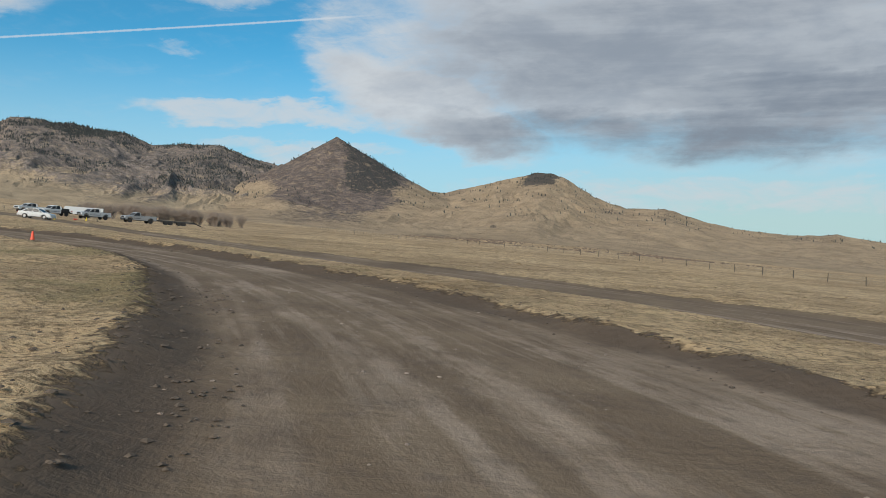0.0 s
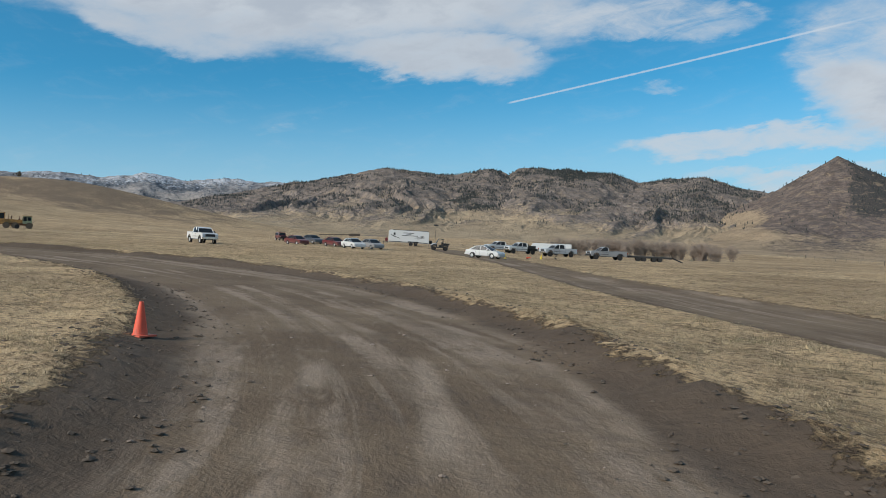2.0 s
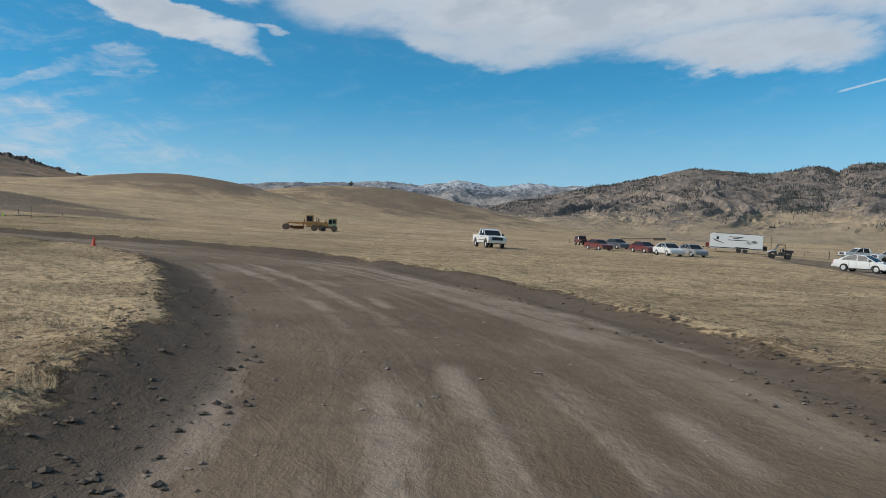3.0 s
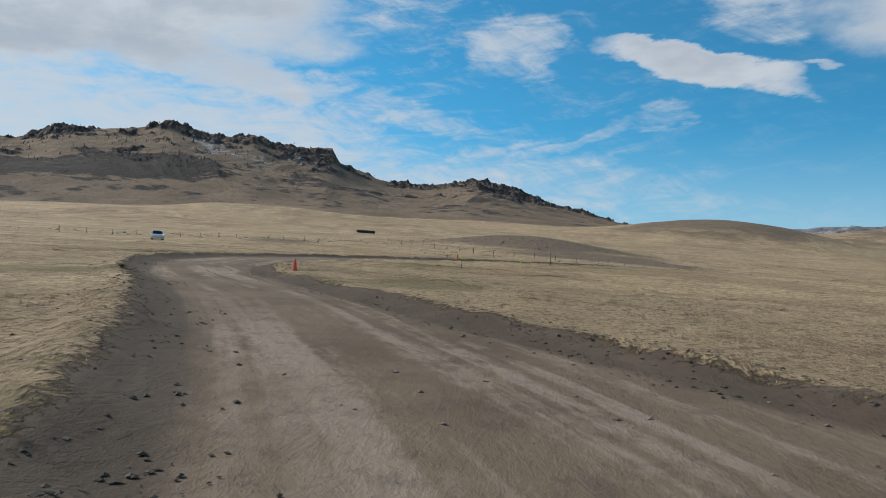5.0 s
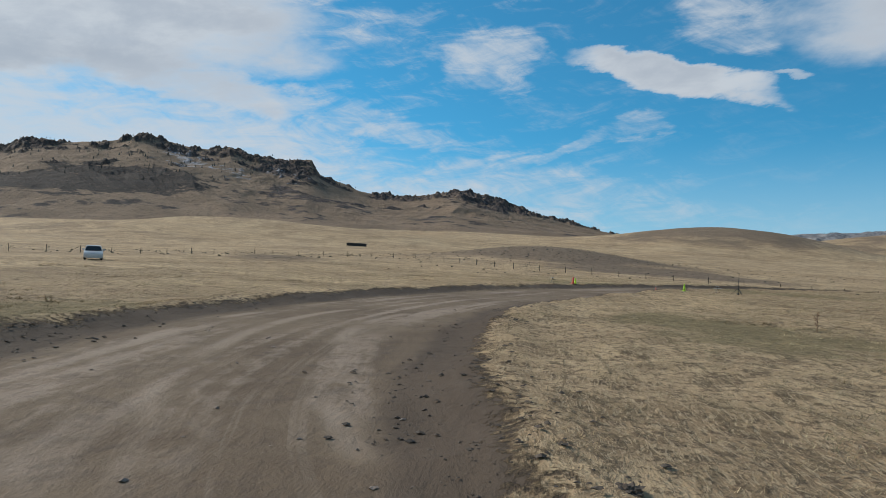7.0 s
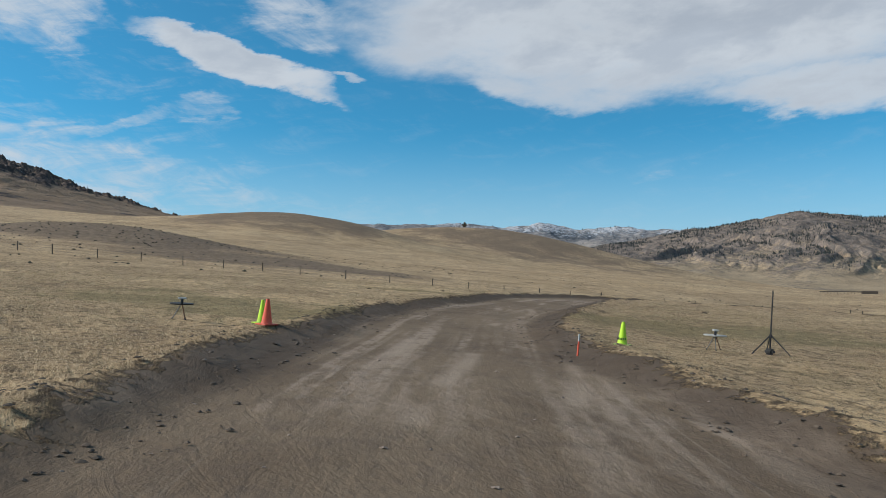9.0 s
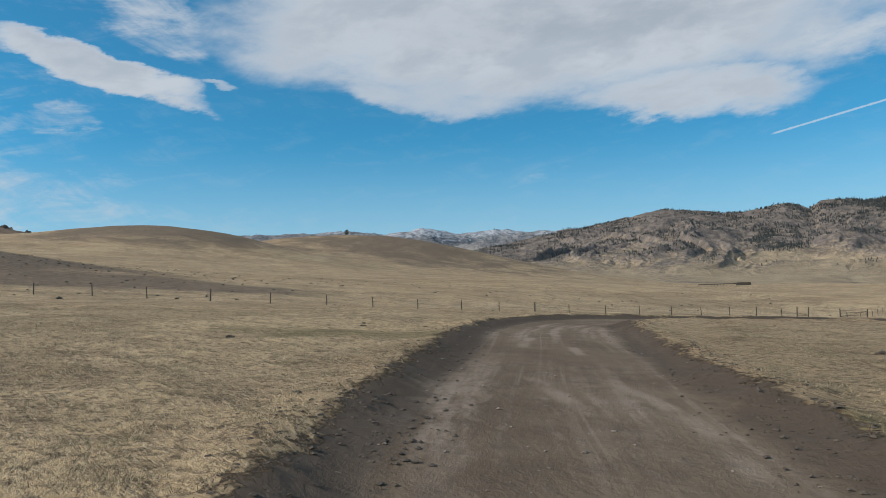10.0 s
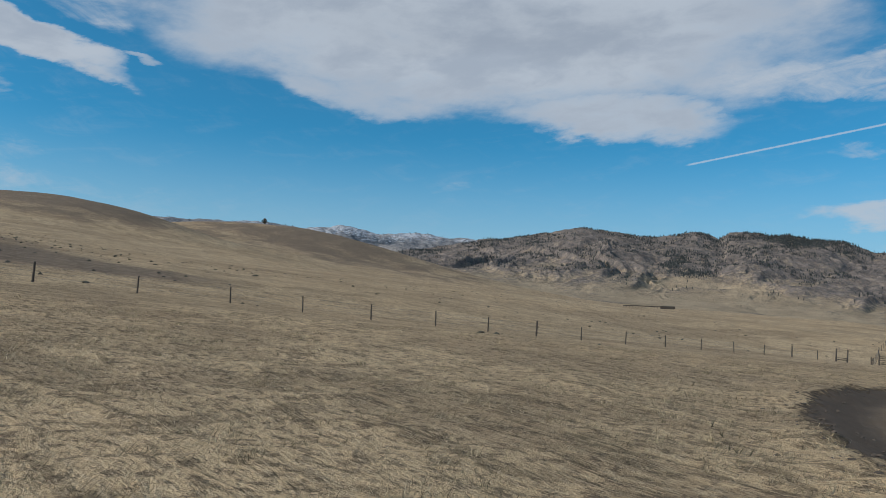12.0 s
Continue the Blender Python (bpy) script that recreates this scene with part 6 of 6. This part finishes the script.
def bushy_tree(m, label):
    rng = random.Random(9)
    t = thing("juniper_tree", m, label, "tree")
    part("trunk", rod(bm_new(), (0, 0, -0.5), (0.2, 0, 3.2), 0.4, 0.2, 9), M_WOOD, t)
    bm = bm_new()
    for _ in range(420):
        a, u = rng.uniform(0, 2 * math.pi), rng.uniform(0, 1)
        r = 3.9 * math.sqrt(rng.uniform(0.1, 1)) * (0.75 + 0.4 * math.sin(3 * a + 1)) * math.sin(math.pi * (0.15 + 0.8 * u))
        p = Vector((math.cos(a) * r, math.sin(a) * r, 1.3 + 6.4 * u))
        bmesh.ops.create_icosphere(bm, subdivisions=1, radius=rng.uniform(0.25, 0.55), matrix=Matrix.Translation(p) @ Euler((rng.random(), rng.random(), rng.random())).to_matrix().to_4x4() @ Matrix.Diagonal((1, 0.8, 0.55, 1)))
    part("crown", bm, M_JUNIPER, t)


tx, ty = spot(64.2, 1095)
bushy_tree(stand(tx, ty, 0, 0.4, tilt=False), "lone dark juniper tree on a bare hill")


def lumps(name, px, py, pz, size, material, label, category, seed, squash=0.7):
    """Many small uneven lumps in one mesh."""
    rng = np.random.default_rng(seed)
    n = len(px)
    base = np.array([(1, 0, 0), (-1, 0, 0), (0, 1, 0), (0, -1, 0), (0, 0, 1), (0, 0, -1), (0.6, 0.6, 0.45), (-0.6, 0.55, 0.4), (-0.55, -0.6, 0.5), (0.6, -0.6, 0.4)])
    tri = np.array([(0, 6, 4), (6, 2, 4), (2, 7, 4), (7, 1, 4), (1, 8, 4), (8, 3, 4), (3, 9, 4), (9, 0, 4), (6, 0, 2), (7, 2, 1), (8, 1, 3), (9, 3, 0)])
    V = base[None] * rng.uniform(0.6, 1.25, (n, len(base), 1)) * size[:, None, None]
    V[:, :, 2] *= squash
    a = rng.uniform(0, 2 * np.pi, n)
    c, s = np.cos(a)[:, None], np.sin(a)[:, None]
    X, Yy = V[:, :, 0] * c - V[:, :, 1] * s, V[:, :, 0] * s + V[:, :, 1] * c
    V = np.stack([X + px[:, None], Yy + py[:, None], V[:, :, 2] + pz[:, None]], -1)
    F = tri[None] + (np.arange(n) * len(base))[:, None, None]
    me = mesh_from(name, V.reshape(-1, 3), F.reshape(-1, 3))
    me.materials.append(material)
    tagged(new(name, me), label, category, kind="stuff")


rng0 = np.random.default_rng(21)
# sagebrush on the slopes and dark tussocks on the plain
hx, hy = -345, 40
bx = np.concatenate([rng0.normal(hx, 36, 500), rng0.uniform(-900, -330, 2600), rng0.uniform(-300, 500, 300), rng0.uniform(-340, -190, 700)])
by = np.concatenate([rng0.normal(hy, 34, 500), rng0.uniform(-350, 500, 2600), rng0.uniform(230, 900, 300), rng0.uniform(-110, 240, 700)])
keep = fbm(bx / 60, by / 60, 3, 77) > 0.5
keep[:500] = True
bx, by = bx[keep], by[keep]
lumps("sagebrush", bx, by, land(bx, by) + 0.03, rng0.uniform(0.10, 0.34, len(bx)), M_BRUSH, "scattered dark sagebrush on the slopes", "brush", 3, 0.75)
# reddish brush along the creek on the plain
n = 2600
ba, br = rng0.uniform(-36, -3, n), rng0.normal(600, 55, n)
br = br + 30 * np.sin(ba * 0.5)
bx, by = HUB[0] - np.sin(np.radians(ba)) * br, HUB[1] + np.cos(np.radians(ba)) * br
keep = fbm(bx / 40, by / 40, 3, 78) > 0.46
bx, by = bx[keep], by[keep]
lumps("creek_brush", bx, by, land(bx, by) + 0.2, rng0.uniform(0.5, 1.5, len(bx)), plain("reddish_brush", rgb(0.15, 0.105, 0.075), 0.9, var=0.35, scale=0.6), "low reddish-brown brush along a creek", "brush", 4, 0.7)

# ---- small loose ground: clods, stones, grass ----
PATH_XY = np.array([(r[1].translation.x, r[1].translation.y) for r in PATH])


def near_path(x, y):
    d = np.full(x.shape, 1e9)
    for ax, ay in PATH_XY:
        d = np.minimum(d, np.hypot(x - ax, y - ay))
    return d


def scatter(count, reach, seed):
    rng = np.random.default_rng(seed)
    k = rng.integers(0, len(PATH_XY) - 1, count)
    f = rng.uniform(0, 1, count)[:, None]
    p = PATH_XY[k] * (1 - f) + PATH_XY[k + 1] * f
    a, r = rng.uniform(0, 2 * np.pi, count), reach * np.sqrt(rng.uniform(0, 1, count))
    x, y = p[:, 0] + np.cos(a) * r, p[:, 1] + np.sin(a) * r
    ok = (x > CORE[0] + 1) & (x < CORE[1] - 1) & (y > CORE[2] + 1) & (y < CORE[3] - 1)
    return x[ok], y[ok]


x, y = scatter(200000, 24, 1)
(a_in, _, _), (b_in, _, _) = track_at(x, y)
rng1 = np.random.default_rng(2)
edge_ok = rng1.uniform(0, 1, len(x)) < 1.5 * np.exp(-((a_in - 0.4) / 0.9) ** 2) * (0.25 + 1.2 * (fbm(x / 2.5, y / 2.5, 3, 5) > 0.5))
ex, ey = x[edge_ok], y[edge_ok]
lumps("soil_clods", ex, ey, land(ex, ey) + 0.01, 0.012 + 0.05 * rng1.uniform(0, 1, len(ex)) ** 2.6, M_CLOD, "dark soil clods along the track banks", "soil", 11, 0.5)
road_ok = (a_in > 0.2) & (rng1.uniform(0, 1, len(x)) < 0.035)
ox, oy = x[road_ok], y[road_ok]
lumps("track_stones", ox, oy, land(ox, oy) + 0.004, 0.012 + 0.04 * rng1.uniform(0, 1, len(ox)) ** 3, M_STONE, "small stones and crumbs on the dirt track", "stones", 12, 0.55)


def clod_heap(x, y, r, seed, label):
    rng = random.Random(seed)
    bm = bm_new()
    bmesh.ops.create_icosphere(bm, subdivisions=4, radius=r)
    off = Vector((rng.uniform(0, 50), rng.uniform(0, 50), 0))
    for v in bm.verts:
        k = 1 + 0.55 * noise.noise(v.co * 2.2 / r + off) + 0.4 * noise.noise(v.co * 6.0 / r + off) + 0.15 * noise.noise(v.co * 14 / r + off)
        v.co = Vector((v.co.x * 1.25 * k, v.co.y * 0.9 * k, v.co.z * 0.45 * k))
    me = bpy.data.meshes.new("soil_clod")
    bm.to_mesh(me)
    bm.free()
    me.materials.append(M_CLOD)
    ob = new("soil_clod", me)
    ob.matrix_basis = stand(x, y, rng.uniform(0, 360))
    tagged(ob, label, "soil clod", "loose soil clods")


for k, (x0, y0, r0) in enumerate(((-189.8, 56.9, 0.09), (-188.3, 56.0, 0.12), (-187.2, 58.4, 0.1), (-183.6, 48.7, 0.14), (-171.6, 64.4, 0.2), (-163.2, 40.9, 0.12),
                                  (-100.2, 33.1, 0.12), (-14.5, 32.3, 0.1), (-86, 31.3, 0.1))):
    clod_heap(x0, y0, r0, k, "dark crumbled soil clod in dry grass")


def grass(name, x, y, blades, hi, wide, material, label, seed, laid=1.0):
    """Dry blades in tufts, combed down by the wind, all in one mesh."""
    rng = np.random.default_rng(seed)
    n = len(x)
    z = land(x, y)
    hi = hi * rng.uniform(0.5, 1.4, n)
    lean_a = (2.6 + 5.0 * (fbm(x / 6, y / 6, 3, 123) - 0.5))[:, None] + rng.normal(0, 0.45 + 0.4 * rng.random((n, 1)), (n, blades))
    reach = (0.4 + 2.4 * laid * rng.uniform(0.2, 1.0, (n, blades))) * hi[:, None]
    bx = x[:, None] + rng.normal(0, 0.09, (n, blades))
    by = y[:, None] + rng.normal(0, 0.09, (n, blades))
    tx, ty = bx + np.cos(lean_a) * reach, by + np.sin(lean_a) * reach
    tz = z[:, None] + hi[:, None] * rng.uniform(0.25, 1.0, (n, blades))
    pa = lean_a + np.pi / 2
    wx, wy = np.cos(pa) * wide / 2, np.sin(pa) * wide / 2
    bz = np.repeat(z[:, None] - 0.01, blades, 1)
    V = np.stack([np.stack([bx + wx, by + wy, bz], -1), np.stack([bx - wx, by - wy, bz], -1), np.stack([tx, ty, tz], -1)], 2).reshape(-1, 3)
    me = mesh_from(name, V, np.arange(len(V)).reshape(-1, 3), True)
    up = np.stack([rng.normal(0, 0.4, n * blades), rng.normal(0, 0.4, n * blades), np.ones(n * blades)], -1)
    up /= np.linalg.norm(up, axis=1, keepdims=True)
    me.normals_split_custom_set_from_vertices(np.repeat(up, 3, 0))
    me.materials.append(material)
    tagged(new(name, me), label, "grass", kind="stuff")


x, y = scatter(215000, 22, 7)
(a_in, _, _), (b_in, _, _) = track_at(x, y)
out = (a_in < -0.25 + 1.0 * (fbm(x / 1.6, y / 1.6, 3, 31) - 0.5)) & (b_in < -0.2)
x, y, a_in = x[out], y[out], a_in[out]
lush = np.zeros(len(x))
for spot_green in GREEN_SPOTS:
    lush = np.maximum(lush, bump(x, y, *spot_green[:4], 1.0, spot_green[4]))
gr = 0.8 * fbm(x / 4, y / 4, 3, 88) + 0.4 * lush > 0.6
bare = fbm(x / 1.1, y / 1.1, 3, 99) > 0.45
worn = np.maximum(np.maximum(bump(x, y, -184.2, 53.6, 5.5, 2.0, 1, 40), bump(x, y, -85, 31.0, 7, 2.6, 1, -33)), bump(x, y, -60.5, 43.2, 6, 2.2, 1, -25))
bare &= worn < fbm(x / 0.9, y / 0.9, 3, 98) * 1.2
grass("dry_grass", x[~gr & bare], y[~gr & bare], 8, 0.055, 0.009, M_BLADE, "short matted dry grass beside the track", 1)
grass("green_grass", x[gr & bare], y[gr & bare], 8, 0.045, 0.009, M_GREEN, "short dull green grass beside the track", 2)
x, y = scatter(9000, 30, 17)
(a_in, _, _), (b_in, _, _) = track_at(x, y)
out = (a_in < -0.1) & (b_in < -0.1) & (fbm(x / 3, y / 3, 3, 66) > 0.52)
grass("dry_tussocks", x[out], y[out], 14, 0.11, 0.008, M_BLADE, "taller pale dry grass tussocks", 3, 0.5)
x, y = scatter(120000, 75, 27)
(a_in, _, _), (b_in, _, _) = track_at(x, y)
d = near_path(x, y)
out = (a_in < -0.5) & (b_in < -0.4) & (d > 9) & (fbm(x / 2.2, y / 2.2, 3, 166) > 0.47)
grass("bunch_grass", x[out], y[out], 9, 0.075, 0.024, M_TUFT, "bunch grass tufts over the open pasture", 4, 0.8)
